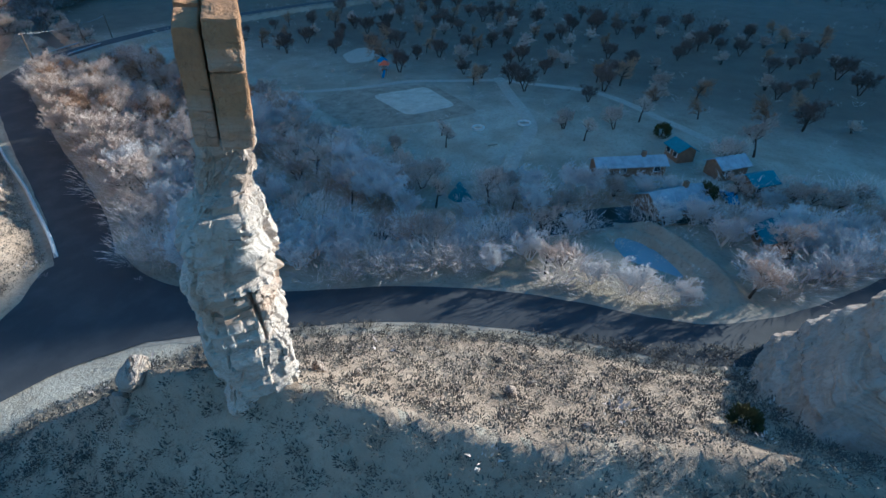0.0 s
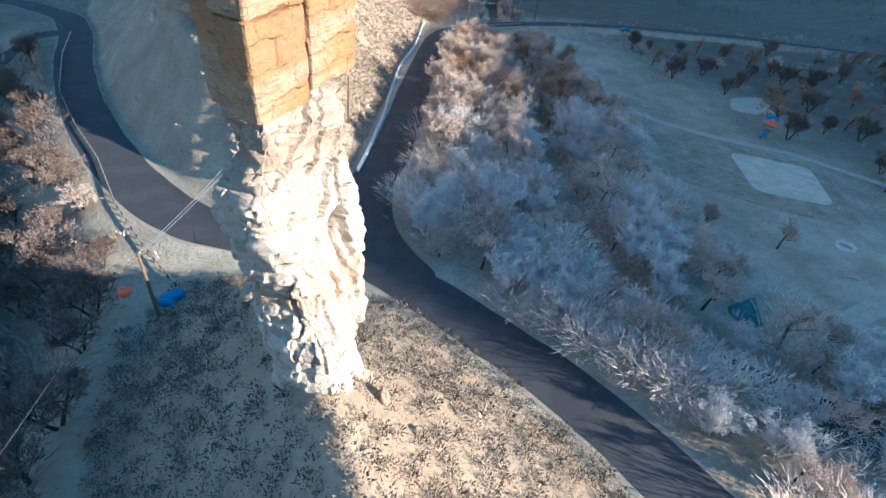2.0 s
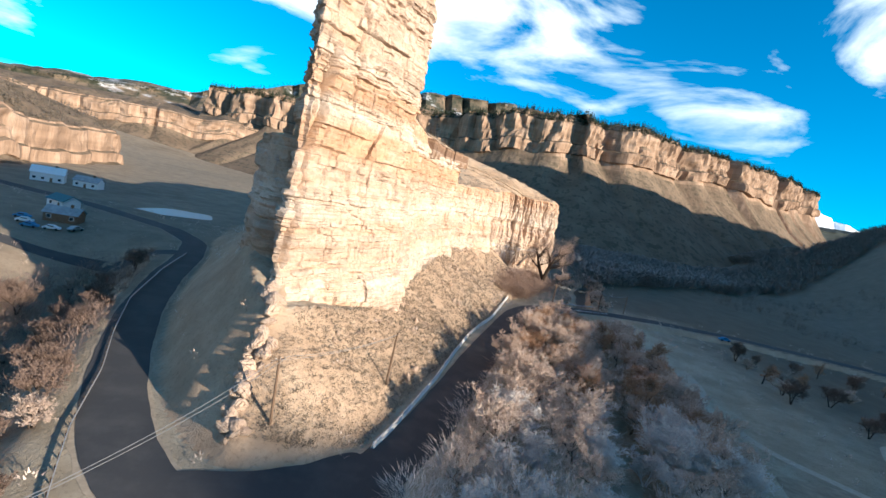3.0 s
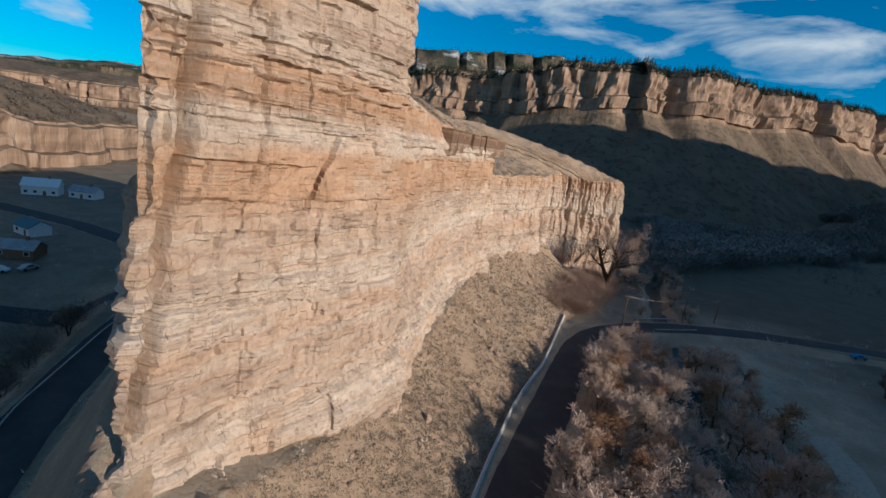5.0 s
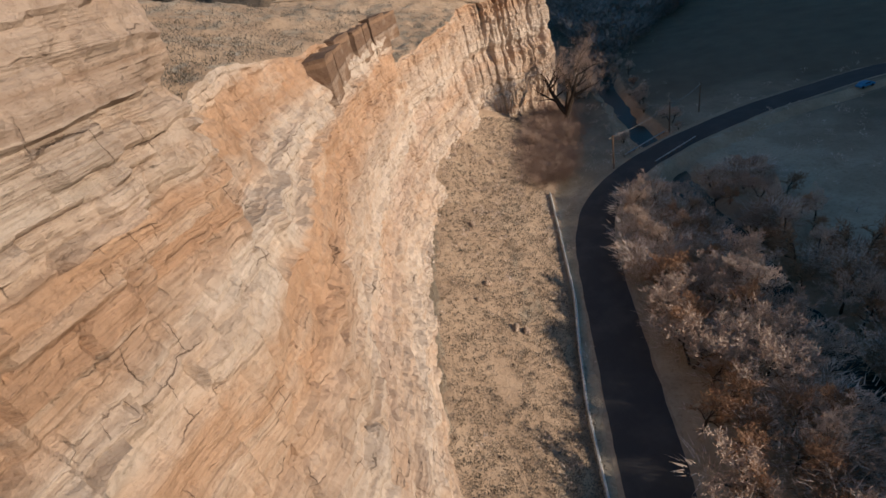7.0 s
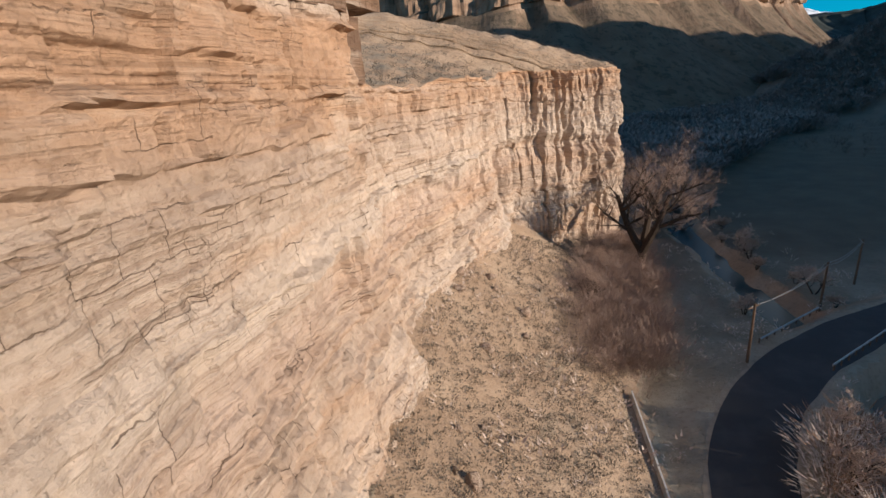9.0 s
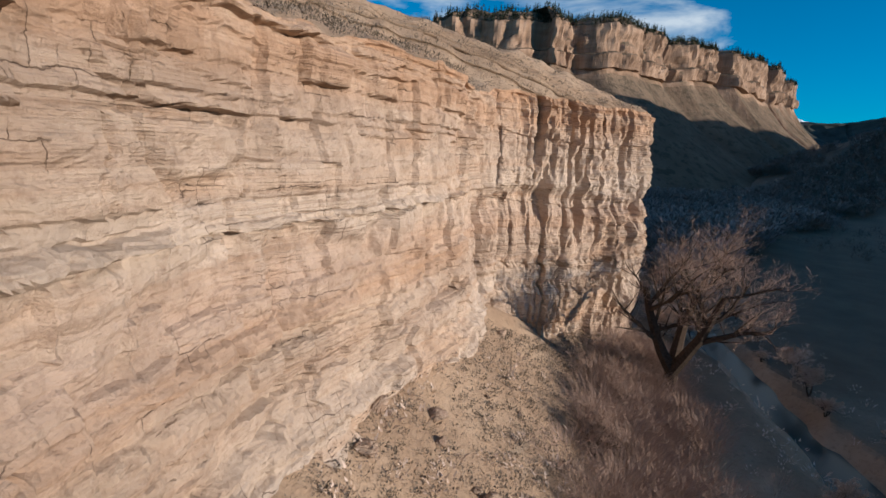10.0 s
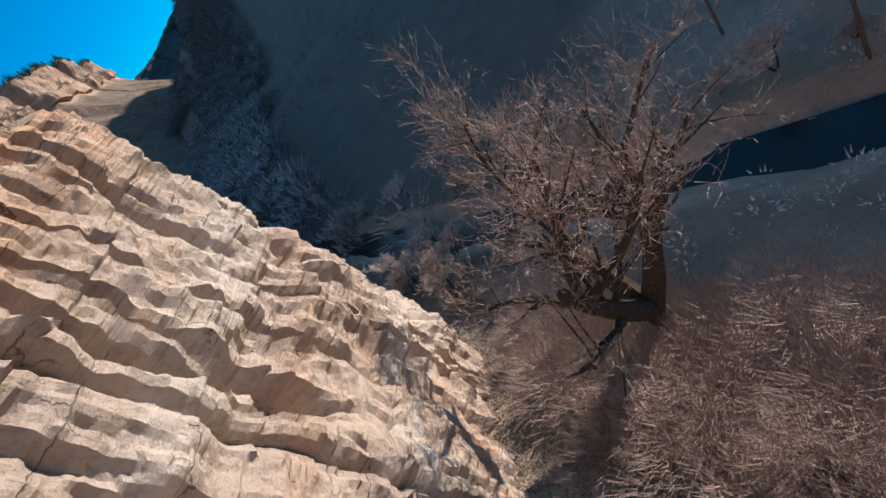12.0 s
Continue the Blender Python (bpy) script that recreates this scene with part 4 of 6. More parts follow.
# ---------------------------------------------------------------- far mesas
def mesa(name, line, tops, base_z, cliff, reach, material, seed, label, step=6.0, gully=1.0, rough=1.0, hill=30.0):
    """A scarp: talus with gullies below, a fluted cliff above, a wooded flat on top."""
    s, x, y = path_point(line, step)
    x, y = soften(x, 3), soften(y, 3)
    d = np.r_[0, np.cumsum(np.hypot(*np.diff(np.array(line, float), axis=0).T))]
    top = np.interp(s, d, tops) + 3 * fbm(s / 40, s * 0, 0, 4, seed)
    dx, dy = np.gradient(x), np.gradient(y)
    n = np.hypot(dx, dy)
    nx, ny = dy / n, -dx / n
    ch = cliff * (1 + 0.12 * vnoise(s / 70, s * 0, 0, seed + 1))
    foot = np.full_like(s, base_z)
    X, Y, Z = [], [], []
    g = np.abs(vnoise(s / 75, s * 0, 0, seed + 2))
    big = 26 * (smooth(0, 0.35, g) - 0.8) + 10 * vnoise(s / 120, s * 0, 0, seed + 3)
    for f in np.linspace(0, 1, 26):                     # talus
        z = foot + (top - ch - foot) * f
        spread = reach * (1 - f) ** 1.35
        rill = gully * (1 - abs(2 * f - 1) ** 2) * (9 * np.abs(vnoise(s / 40, f * 2.0 + 0 * s, 0, seed + 4)) + 2.0 * np.abs(vnoise(s / 12, f * 2.5 + 0 * s, 0, seed + 5)))
        o = spread + big * (0.35 + 0.65 * f) * gully + rill - 8
        X.append(x + nx * o); Y.append(y + ny * o); Z.append(z)
    for f in np.linspace(0.02, 1, 22):                  # cliff
        z = top - ch + ch * f
        q = s + 9 * fbm(s / 40, f * 0.5 + 0 * s, 0, 2, seed + 9)
        bay = smooth(0, 0.5, np.abs(vnoise(q / 34, f * 0.3 + 0 * s, 0, seed + 6)))
        rib = rough * min(1.0, cliff / 45) * (11 * (bay - 0.7) + 4.5 * (smooth(0, 0.4, np.abs(vnoise(q / 11, f * 0.9 + 0 * s, 0, seed + 10))) - 0.6) + 3.0 * fbm(q / 7, f * 3 + 0 * s, 0, 3, seed + 7))
        ledge = min(1.0, cliff / 45) * (-5 * smooth(0.3, 0.34, f) - 5 * smooth(0.9, 0.97, f))
        o = big * gully + rib + ledge - 8
        X.append(x + nx * o); Y.append(y + ny * o); Z.append(z)
    for f in (0.02, 0.06, 0.12, 0.25, 0.5, 1.0):        # top
        o = big * gully - 19 - 420 * f
        X.append(x + nx * o); Y.append(y + ny * o); Z.append(top + hill * f ** 0.6 + 5 * fbm((x + nx * o) / 60, (y + ny * o) / 60, 0, 3, seed + 8))
    ob = tagged(new(name), label, "mesa")
    X, Y, Z = np.array(X), np.array(Y), np.array(Z)
    for piece, a_, b_ in (("talus", 0, 27), ("cliff", 26, 48), ("plateau", 47, len(X))):
        part_mesh(piece, sheet(piece, X[a_:b_], Y[a_:b_], Z[a_:b_], material, flat=True), ob)
    return ob, (X, Y, Z)


def mesa_material(name, low, high):
    """Scarp: grey-brown talus, banded cliff by steepness."""
    m, t, b = material(name, 0.95, 0.1)
    base = mapped(t)
    geo = t.nodes.new("ShaderNodeNewGeometry")
    sep = t.nodes.new("ShaderNodeSeparateXYZ")
    t.links.new(geo.outputs["True Normal"], sep.inputs[0])
    zz = t.nodes.new("ShaderNodeSeparateXYZ")
    t.links.new(base, zz.inputs[0])
    streak = noise_tex(t, mapped(t, (0.12, 0.12, 0.012)), 1.0, 6.0, 0.65)
    bed = noise_tex(t, mapped(t, (0.01, 0.01, 0.14)), 1.0, 5.0, 0.6)
    rock = ramp(t, [(0.3, (0.13, 0.088, 0.064)), (0.5, (0.29, 0.2, 0.14)), (0.68, (0.43, 0.32, 0.24))], math_node(t, "ADD", math_node(t, "MULTIPLY", streak, 0.6), math_node(t, "MULTIPLY", bed, 0.4))).outputs["Color"]
    soil = ramp(t, [(0.3, (0.115, 0.086, 0.062)), (0.7, (0.21, 0.16, 0.115))], noise_tex(t, mapped(t, (0.03, 0.03, 0.03)), 1.0, 7.0, 0.65)).outputs["Color"]
    scrub = ramp(t, [(0.5, (0, 0, 0)), (0.6, (1, 1, 1))], noise_tex(t, mapped(t, (0.12, 0.12, 0.12)), 1.0, 5.0, 0.7)).outputs["Color"]
    soil = mix(t, math_node(t, "MULTIPLY", scrub, 0.7), soil, (0.06, 0.055, 0.04))
    steep = ramp(t, [(0.42, (1, 1, 1)), (0.6, (0, 0, 0))], sep.outputs["Z"]).outputs["Color"]
    t.links.new(mix(t, steep, soil, rock), b.inputs["Base Color"])
    bump(t, streak, b, 0.8, 3.0)
    return m


def ridge_material():
    """Far hills: brown slopes, dark woods and thin patches of snow."""
    m, t, b = material("ridge_woods", 0.95, 0.1)
    a = noise_tex(t, mapped(t, (0.012, 0.012, 0.012)), 1.0, 7.0, 0.65)
    s_ = noise_tex(t, mapped(t, (0.006, 0.006, 0.02)), 1.0, 6.0, 0.7)
    col = ramp(t, [(0.42, (0.2, 0.15, 0.105)), (0.55, (0.05, 0.055, 0.04))], a).outputs["Color"]
    col = mix(t, ramp(t, [(0.56, (0, 0, 0)), (0.64, (1, 1, 1))], s_).outputs["Color"], col, (0.5, 0.52, 0.55))
    t.links.new(col, b.inputs["Base Color"])
    bump(t, a, b, 0.8, 8.0)
    return m


MAT_RIDGE = ridge_material()
MAT_SCARP = mesa_material("scarp_rock", 60, 200)
north_mesa, NM = mesa("north_mesa", [(-420, 905), (-250, 840), (-120, 778), (-30, 735), (80, 690), (190, 652), (285, 685), (385, 740), (470, 785), (548, 835), (640, 905), (760, 1010), (880, 1120), (980, 1300)],
                      [124, 126, 132, 142, 157, 166, 169, 173, 177, 180, 184, 198, 204, 200], -2, 52, 150, MAT_SCARP, 61, "long sandstone mesa with fluted cliffs above brown talus", step=3.5, gully=0.9)
west_mesa, WM = mesa("west_mesa", [(-260, 60), (-205, 180), (-206, 262), (-222, 370), (-236, 425), (-300, 470), (-420, 490)], [24, 26, 27, 26, 22, 20, 24], -3, 25, 14, MAT_SCARP, 67, "low pink sandstone mesa across the valley", gully=0.15, rough=0.5, step=4.0, hill=64.0)
pink_cliffs, PC = mesa("pink_cliffs", [(-900, 640), (-620, 720), (-430, 760), (-300, 830), (-180, 900), (-80, 1000)], [52, 56, 62, 66, 70, 76], -3, 30, 80, MAT_SCARP, 71, "distant pink sandstone cliffs across the valley", gully=0.5)
west_ridge, WR = mesa("west_ridge", [(-1700, 700), (-1100, 1000), (-700, 1350), (-300, 1500), (200, 1600), (700, 1900)], [60, 72, 135, 285, 340, 340], 0, 8, 500, MAT_RIDGE, 68, "wooded ridge with thin snow behind the mesa", gully=1.6, step=14.0)
far_ridge, FR = mesa("far_ridge", [(1000, 1900), (1450, 2050), (1900, 2000), (2300, 1600), (2500, 1200)], [210, 190, 215, 330, 420], 0, 6, 600, MAT_FAR, 69, "dark wooded ridge at the head of the valley", gully=1.6, step=16.0)
peak, PK = mesa("snow_peaks", [(1700, 3200), (2200, 3100), (2700, 2900)], [255, 420, 300], 0, 10, 900, MAT_SNOW, 70, "distant snow-covered peaks at the valley head", gully=2.2, step=18.0)

# ---------------------------------------------------------------- trees and brush
def branch_tree(seed, height, spread, limbs, material, twig_material_, name, label, stems=1, density=1.0, lean=0.0, thick=0.042, fork=0.0):
    """A bare tree: tapered trunk and limbs, and a crown of fine twigs."""
    rng = random.Random(seed)
    wood = bmesh.new()
    limbs_, small = [], bmesh.new()
    tw = []

    def twig(p, d, length, width):
        d = d.normalized()
        side = d.cross(Vector((rng.uniform(-1, 1), rng.uniform(-1, 1), rng.uniform(-1, 1)))).normalized() * width
        tip = p + d * length + Vector((rng.uniform(-.1, .1), rng.uniform(-.1, .1), rng.uniform(-.05, .15))) * length
        tw.append((p - side, p + side, tip))

    def grow(p, d, length, radius, level):
        n = 4 if level < 2 else 3
        pts, rad = [p.copy()], [radius]
        q, e = p.copy(), d.normalized()
        for k in range(n):
            e = (e + Vector((rng.uniform(-1, 1), rng.uniform(-1, 1), rng.uniform(-0.6, 1.0))) * (0.16 + 0.05 * level)).normalized()
            q = q + e * (length / n)
            pts.append(q.copy())
            rad.append(radius * (1 - (0.6 if fork and level < 2 else 0.75) * (k + 1) / n))
        if level <= 2:
            if fork and level < 2:
                limbs_.append(("limb" if level == 0 else "branch", bmesh.new()))
            tube(small if fork and level == 2 else limbs_[-1][1] if fork else wood, pts, rad, 7 if level == 0 else 5 if level == 1 else 3)
        else:
            for a_, b_ in zip(pts, pts[1:]):
                twig(a_, b_ - a_, (b_ - a_).length * 1.15, thick + radius * (0.25 if thick < 0.02 else 0.6))
        if level >= 4:
            return
        kids = {0: limbs, 1: int(6 * density), 2: int(6 * density), 3: int(5 * density)}[level]
        for m in range(kids):
            f = rng.uniform(0.35 if level == 0 else 0.2, 1.0) * n
            i = min(int(f), n - 1)
            at = pts[i].lerp(pts[i + 1], f - i)
            out = Vector((rng.gauss(0, 1), rng.gauss(0, 1), rng.gauss(0.35, 0.5))).normalized()
            new_d = (e * 0.75 + out * (0.9 if level < 3 else 1.1)).normalized()
            new_d.x *= spread; new_d.y *= spread
            grow(at, new_d, length * rng.uniform(0.42, 0.68), max(rad[i] * rng.uniform(0.4, 0.6), 0.008), level + 1)

    for k in range(stems):
        a_ = 2 * PI * k / max(stems, 1) + seed
        tilt = lean if stems == 1 else 0.38
        if fork:
            if k == 0:
                tube(wood, [(0, 0, -0.5), (0, 0, 0.3), (0.05, 0, fork * 0.6), (0, 0, fork + 0.3)], [height * 0.055, height * 0.044, height * 0.038, height * 0.034], 10)
            grow(Vector((0, 0, fork)), Vector((0.55 * math.cos(a_), 0.55 * math.sin(a_), 1)), height * 0.52, height * 0.036, 0)
            continue
        grow(Vector((0.15 * math.cos(a_) * (stems > 1), 0.15 * math.sin(a_) * (stems > 1), -0.3)), Vector((tilt * math.cos(a_), tilt * math.sin(a_), 1)), height * 0.5, height * 0.028 / (1 if stems == 1 else 1.25), 0)
    root = tagged(new(name), label, "tree")
    part("trunk", wood, material, root)
    for piece, bm_ in limbs_:
        part(piece, bm_, material, root)
    if fork:
        tagged(part("twig_wood", small, material, root), kind="stuff")
    else:
        small.free()
    v = np.array([[tuple(c) for c in t] for t in tw]).reshape(-1, 3)
    part_mesh("crown", mesh_from("crown", v, np.arange(len(v)).reshape(-1, 3), twig_material_, True), root)
    return root


def place(ob, x, y, scale, turn, z=None):
    m = Matrix.Translation((x, y, height_at(x, y) if z is None else z)) @ Matrix.Rotation(turn, 4, "Z")
    c = copy_thing(ob, m)
    c.matrix_basis = m @ Matrix.Diagonal((scale, scale, scale, 1))
    return c


MAT_TWIG_BROWN = twig_material("brown_twigs", (0.22, 0.15, 0.115), (0.44, 0.33, 0.27))
# dark brown twigs, darkened further to carry the hollow's shade in their colour
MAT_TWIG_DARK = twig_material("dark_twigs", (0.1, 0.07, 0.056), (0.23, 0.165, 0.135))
KINDS = [branch_tree(1, 10, 1.0, 7, MAT_BARK, MAT_TWIG_GREY, "bare_tree", "leafless grey-brown cottonwood by the river"),
         branch_tree(2, 9, 1.15, 8, MAT_BARK, MAT_TWIG_GREY, "bare_tree", "leafless grey-brown cottonwood by the river", stems=2),
         branch_tree(3, 9, 1.1, 8, MAT_BARK, MAT_TWIG_RUST, "russet_tree", "bare tree with russet twigs by the river"),
         branch_tree(4, 8, 1.1, 8, MAT_TWIG_FROST, MAT_TWIG_FROST, "pale_tree", "leafless pale silvery willow by the river", stems=3),
         branch_tree(5, 6, 1.3, 8, MAT_BARK, MAT_TWIG_GREY, "bare_shrub", "low leafless brown shrub", stems=4, density=0.85),
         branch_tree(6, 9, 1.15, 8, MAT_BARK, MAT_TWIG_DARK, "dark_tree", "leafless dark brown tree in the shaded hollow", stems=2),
         branch_tree(7, 6, 1.3, 8, MAT_BARK, MAT_TWIG_BROWN, "brown_shrub", "fuzzy leafless brown shrub below the headland", stems=4, density=1.0, thick=0.009)]
rng = random.Random(8)
spots = []


def try_spot(x, y, kind, scale, gap):
    for a_, b_, *_ in spots:
        if abs(a_ - x) < gap and abs(b_ - y) < gap:
            return
    spots.append((x, y, kind, scale))


rivx, rivy = curve(RIVER, 3.0, 6)
road_pts = np.concatenate([np.stack(curve(l, 2.0, 6), 1) for l in (ROAD_SOUTH, ROAD_NORTH, ROAD_WEST)])


def clear_of_roads(x, y, gap=6.0):
    return np.min(np.hypot(road_pts[:, 0] - x, road_pts[:, 1] - y)) > gap


def bank_x(y):
    """East edge of the road and far edge of the riverside wood at a given y."""
    road = float(np.interp(y, [-20, 0.5, 11, 23, 36, 52, 60, 72, 80, 110, 145, 180, 192], [60, 36, 32, 29.5, 24, 13, 9, 5, 9, 20, 31, 43, 52]))
    far = float(np.interp(y, [-20, 14, 36, 50, 62, 82, 104, 140, 170, 192], [88, 72, 62, 55, 55, 60, 66, 74, 82, 86]))
    return road + 6.5, far


for n in range(1500):
    y = rng.uniform(-18, 190)
    lo, hi = bank_x(y)
    x = rng.uniform(lo, hi)
    if not clear_of_roads(x, y, 6.5) or math.hypot(x - 50, y - 13) < 11 or (48 < x < 56 and 41 < y < 49):
        continue
    if np.min(np.hypot(rivx - x, rivy - y)) < 3.0:
        continue
    rust = 108 < y < 180 and rng.random() < 0.5
    kind = 2 if rust else 3 if (y < 108 and rng.random() < 0.5) else rng.choice((0, 0, 1, 1, 4))
    try_spot(x, y, kind, rng.uniform(0.55, 0.95) if y < 88 else rng.uniform(0.75, 1.2) if y < 160 else rng.uniform(0.5, 0.85), 3.0)
for n in range(500):                                     # along the river past the bridge
    i = rng.randrange(len(rivx))
    if not (215 < rivy[i] < 300):
        continue
    off = rng.choice((-1, 1)) * rng.uniform(4.5, 11)
    x, y = rivx[i] + off, rivy[i] + rng.uniform(-2, 2)
    if clear_of_roads(x, y, 7) and not (52 < x < 80 and 222 < y < 254):
        try_spot(x, y, rng.choice((0, 1, 4, 4)), rng.uniform(0.4, 0.8), 4.2)
for x, y, kind, sc in ((115, 106, 2, 1.5), (70, 58, 0, 0.6), (75, 62, 0, 0.5), (92, 40, 4, 1.0), (88, 34, 0, 0.7), (63, 66, 4, 0.8), (97, 30, 1, 0.8), (104, 26, 0, 0.8), (88, 6, 1, 0.9), (96, 2, 0, 1.0),
                       (46, 222, 6, 1.1), (49, 226, 6, 0.9), (52, 231, 6, 1.25), (55, 236, 6, 1.0), (50, 219, 6, 0.9), (57, 241, 6, 1.2), (60, 230, 6, 0.8), (47, 214, 6, 0.8), (58, 226, 6, 1.0), (62, 246, 6, 0.9), (66, 250, 6, 1.0), (54, 224, 6, 0.9),
                       (78, 262, 1, 0.9), (83, 270, 0, 0.9)):
    spots.append((x, y, kind, sc))
for n in range(420):                                     # hollow west of the mound
    x, y = rng.uniform(-75, -19), rng.uniform(2, 150)
    if clear_of_roads(x, y, 7.0) and not inside(np.array([x]), np.array([y]), FIN_FOOT)[0] and not inside(np.array([x]), np.array([y]), MOUND_FOOT)[0] and x < -20 - max(0, y - 55) * 0.42:
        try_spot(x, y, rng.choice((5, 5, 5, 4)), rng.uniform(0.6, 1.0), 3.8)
for n in range(330):                                     # loose groves round the fields
    x, y = rng.uniform(112, 230), rng.uniform(-20, 185)
    if clear_of_roads(x, y, 7.0):
        try_spot(x, y, rng.choice((5, 5, 4, 2)), rng.uniform(0.6, 1.1), 6.0)
for x, y, kind, sc in spots:
    place(KINDS[kind], x, y, sc, rng.uniform(0, 6.28))
for k in KINDS:                                          # the patterns themselves stand in the riverside wood
    k.matrix_basis = Matrix.Translation((0, 0, 0))
for k, (x, y) in zip(KINDS, ((62, 120), (66, 128), (57, 116), (54, 92), (69, 140), (-30, 62), (53, 226))):
    k.matrix_basis = pose(x, y, height_at(x, y))

big = branch_tree(21, 17, 1.1, 7, MAT_BARK, MAT_TWIG_BROWN, "old_cottonwood", "large old leafless cottonwood with a forked dark trunk below the headland", stems=3, density=1.2, thick=0.011, fork=3.2)
big.matrix_basis = pose(63.5, 237.5, height_at(63.5, 237.5), 0, 0, 40) @ Matrix.Scale(1.42, 4)


MAT_TWIG_WOOD = twig_material("wood_twigs", (0.19, 0.165, 0.15), (0.42, 0.38, 0.35))


def woods(name, count, place_fn, material, label, category, tris=46, tall=(5, 10), wide=0.32, seed=1, conifer=False, blade=0.02, reach=(0.1, 0.3)):
    """Many small far trees in one mesh: each a clump of fine upright blades."""
    rg = np.random.RandomState(seed)
    xs, ys, zs = place_fn(rg, count)
    h = rg.uniform(tall[0], tall[1], len(xs))
    n = len(xs)
    u = rg.uniform(0, 1, (n, tris))
    ang = rg.uniform(0, 2 * PI, (n, tris))
    if conifer:
        rad = (1 - u) * h[:, None] * 0.2
        p = np.stack([xs[:, None] + rad * np.cos(ang) * 0.5, ys[:, None] + rad * np.sin(ang) * 0.5, zs[:, None] + u * h[:, None] * 0.9], -1)
        d = np.stack([np.cos(ang) * rad * 0.8, np.sin(ang) * rad * 0.8, -0.1 * h[:, None] + 0 * u], -1)
        w = 0.11 * h[:, None] * (1.1 - u)
    else:
        r = np.sqrt(rg.uniform(0, 1, (n, tris))) * h[:, None] * wide * (0.35 + 0.75 * np.sin(np.clip(u * 2.6, 0, 3.1)))
        p = np.stack([xs[:, None] + r * np.cos(ang), ys[:, None] + r * np.sin(ang), zs[:, None] + h[:, None] * (0.1 + 0.75 * u)], -1)
        d = np.stack([np.cos(ang) * r * 0.5, np.sin(ang) * r * 0.5, h[:, None] * rg.uniform(reach[0], reach[1], (n, tris))], -1)
        w = blade * h[:, None] * rg.uniform(0.5, 1.5, (n, tris))
    sd = np.stack([-np.sin(ang), np.cos(ang), 0 * ang], -1) * w[..., None]
    v = np.stack([p - sd, p + sd, p + d], 2).reshape(-1, 3)
    me = mesh_from(name, v, np.arange(len(v)).reshape(-1, 3), material, True)
    return tagged(new(name, me), label, category, kind="stuff")


def grove(rg, n):
    x = rg.uniform(30, 560, n * 4)
    y = rg.uniform(235, 640, n * 4)
    edge = np.interp(x, [84, 106, 160, 225, 324, 560], [250, 292, 338, 395, 445, 560])
    keep = (x > 0.28 * (y - 240) + 84) & (y > edge) & (fbm(x / 60, y / 60, 0, 3, 91) > -0.45) & (y < edge + 190)
    x, y = x[keep][:n], y[keep][:n]
    return x, y, ground_height(x, y)


woods("far_wood", 3400, grove, MAT_TWIG_WOOD, "dense leafless grey wood filling the valley floor", "woods", 110, (7, 13), 0.42, 2, blade=0.026, reach=(0.05, 0.16))


def east_slope(rg, n):
    x, y = rg.uniform(205, 560, n * 2), rg.uniform(-160, 420, n * 2)
    keep = fbm(x / 70, y / 70, 0, 3, 92) > -0.1
    x, y = x[keep][:n], y[keep][:n]
    return x, y, ground_height(x, y)


woods("hillside_scrub", 2600, east_slope, MAT_SAGE, "dark scrub on the shaded valley side", "scrub", 30, (2.5, 6), 0.5, 3)


def thicket(rg, n):
    y = rg.uniform(-16, 190, n * 2)
    lo = np.array([bank_x(v)[0] for v in y])
    hi = np.array([bank_x(v)[1] for v in y])
    x = lo - 1.2 + (hi - lo + 1.2) * rg.uniform(0, 1, n * 2)
    d = np.min(np.hypot(rivx[None, :] - x[:, None], rivy[None, :] - y[:, None]), 1)
    keep = (d > 2.8) & (np.hypot(x - 50, y - 13) > 11) & ~((x > 48) & (x < 56) & (y > 41) & (y < 49)) & (fbm(x / 9, y / 9, 0, 2, 95) > -0.45)
    x, y = x[keep][:n], y[keep][:n]
    return x, y, ground_height(x, y) - 0.05


def hollow(rg, n):
    x, y = rg.uniform(-80, -18, n * 4), rg.uniform(0, 160, n * 4)
    keep = (x < -21 - np.maximum(0, y - 55) * 0.42) & ~inside(x, y, FIN_FOOT) & ~inside(x, y, MOUND_FOOT)
    x, y = x[keep][:n], y[keep][:n]
    return x, y, ground_height(x, y) - 0.05


def below_headland(rg, n):
    f = rg.uniform(0, 1, n)
    x, y = 45 + 19 * f + rg.normal(0, 3.2, n), 207 + 40 * f + rg.normal(0, 3.0, n)
    return x, y, ground_height(x, y) - 0.05


woods("river_thicket", 1700, thicket, MAT_TWIG_GREY, "tangled leafless grey thicket along the river", "thicket", 110, (2.2, 5.0), 0.62, 21, blade=0.011, reach=(0.06, 0.2))
woods("russet_thicket", 500, lambda rg, n: (lambda t_: tuple(v[t_[1] > 100] for v in t_))(thicket(rg, n * 2)), MAT_TWIG_RUST, "russet leafless brush along the river", "thicket", 110, (2.2, 5.0), 0.62, 22, blade=0.011, reach=(0.06, 0.2))
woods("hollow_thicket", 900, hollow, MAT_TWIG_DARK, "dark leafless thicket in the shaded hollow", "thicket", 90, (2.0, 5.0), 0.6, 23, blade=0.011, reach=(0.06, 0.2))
woods("headland_thicket", 520, below_headland, MAT_TWIG_BROWN, "fuzzy leafless brown thicket below the headland", "thicket", 320, (2.5, 5.5), 0.6, 24, blade=0.0045, reach=(0.08, 0.25))


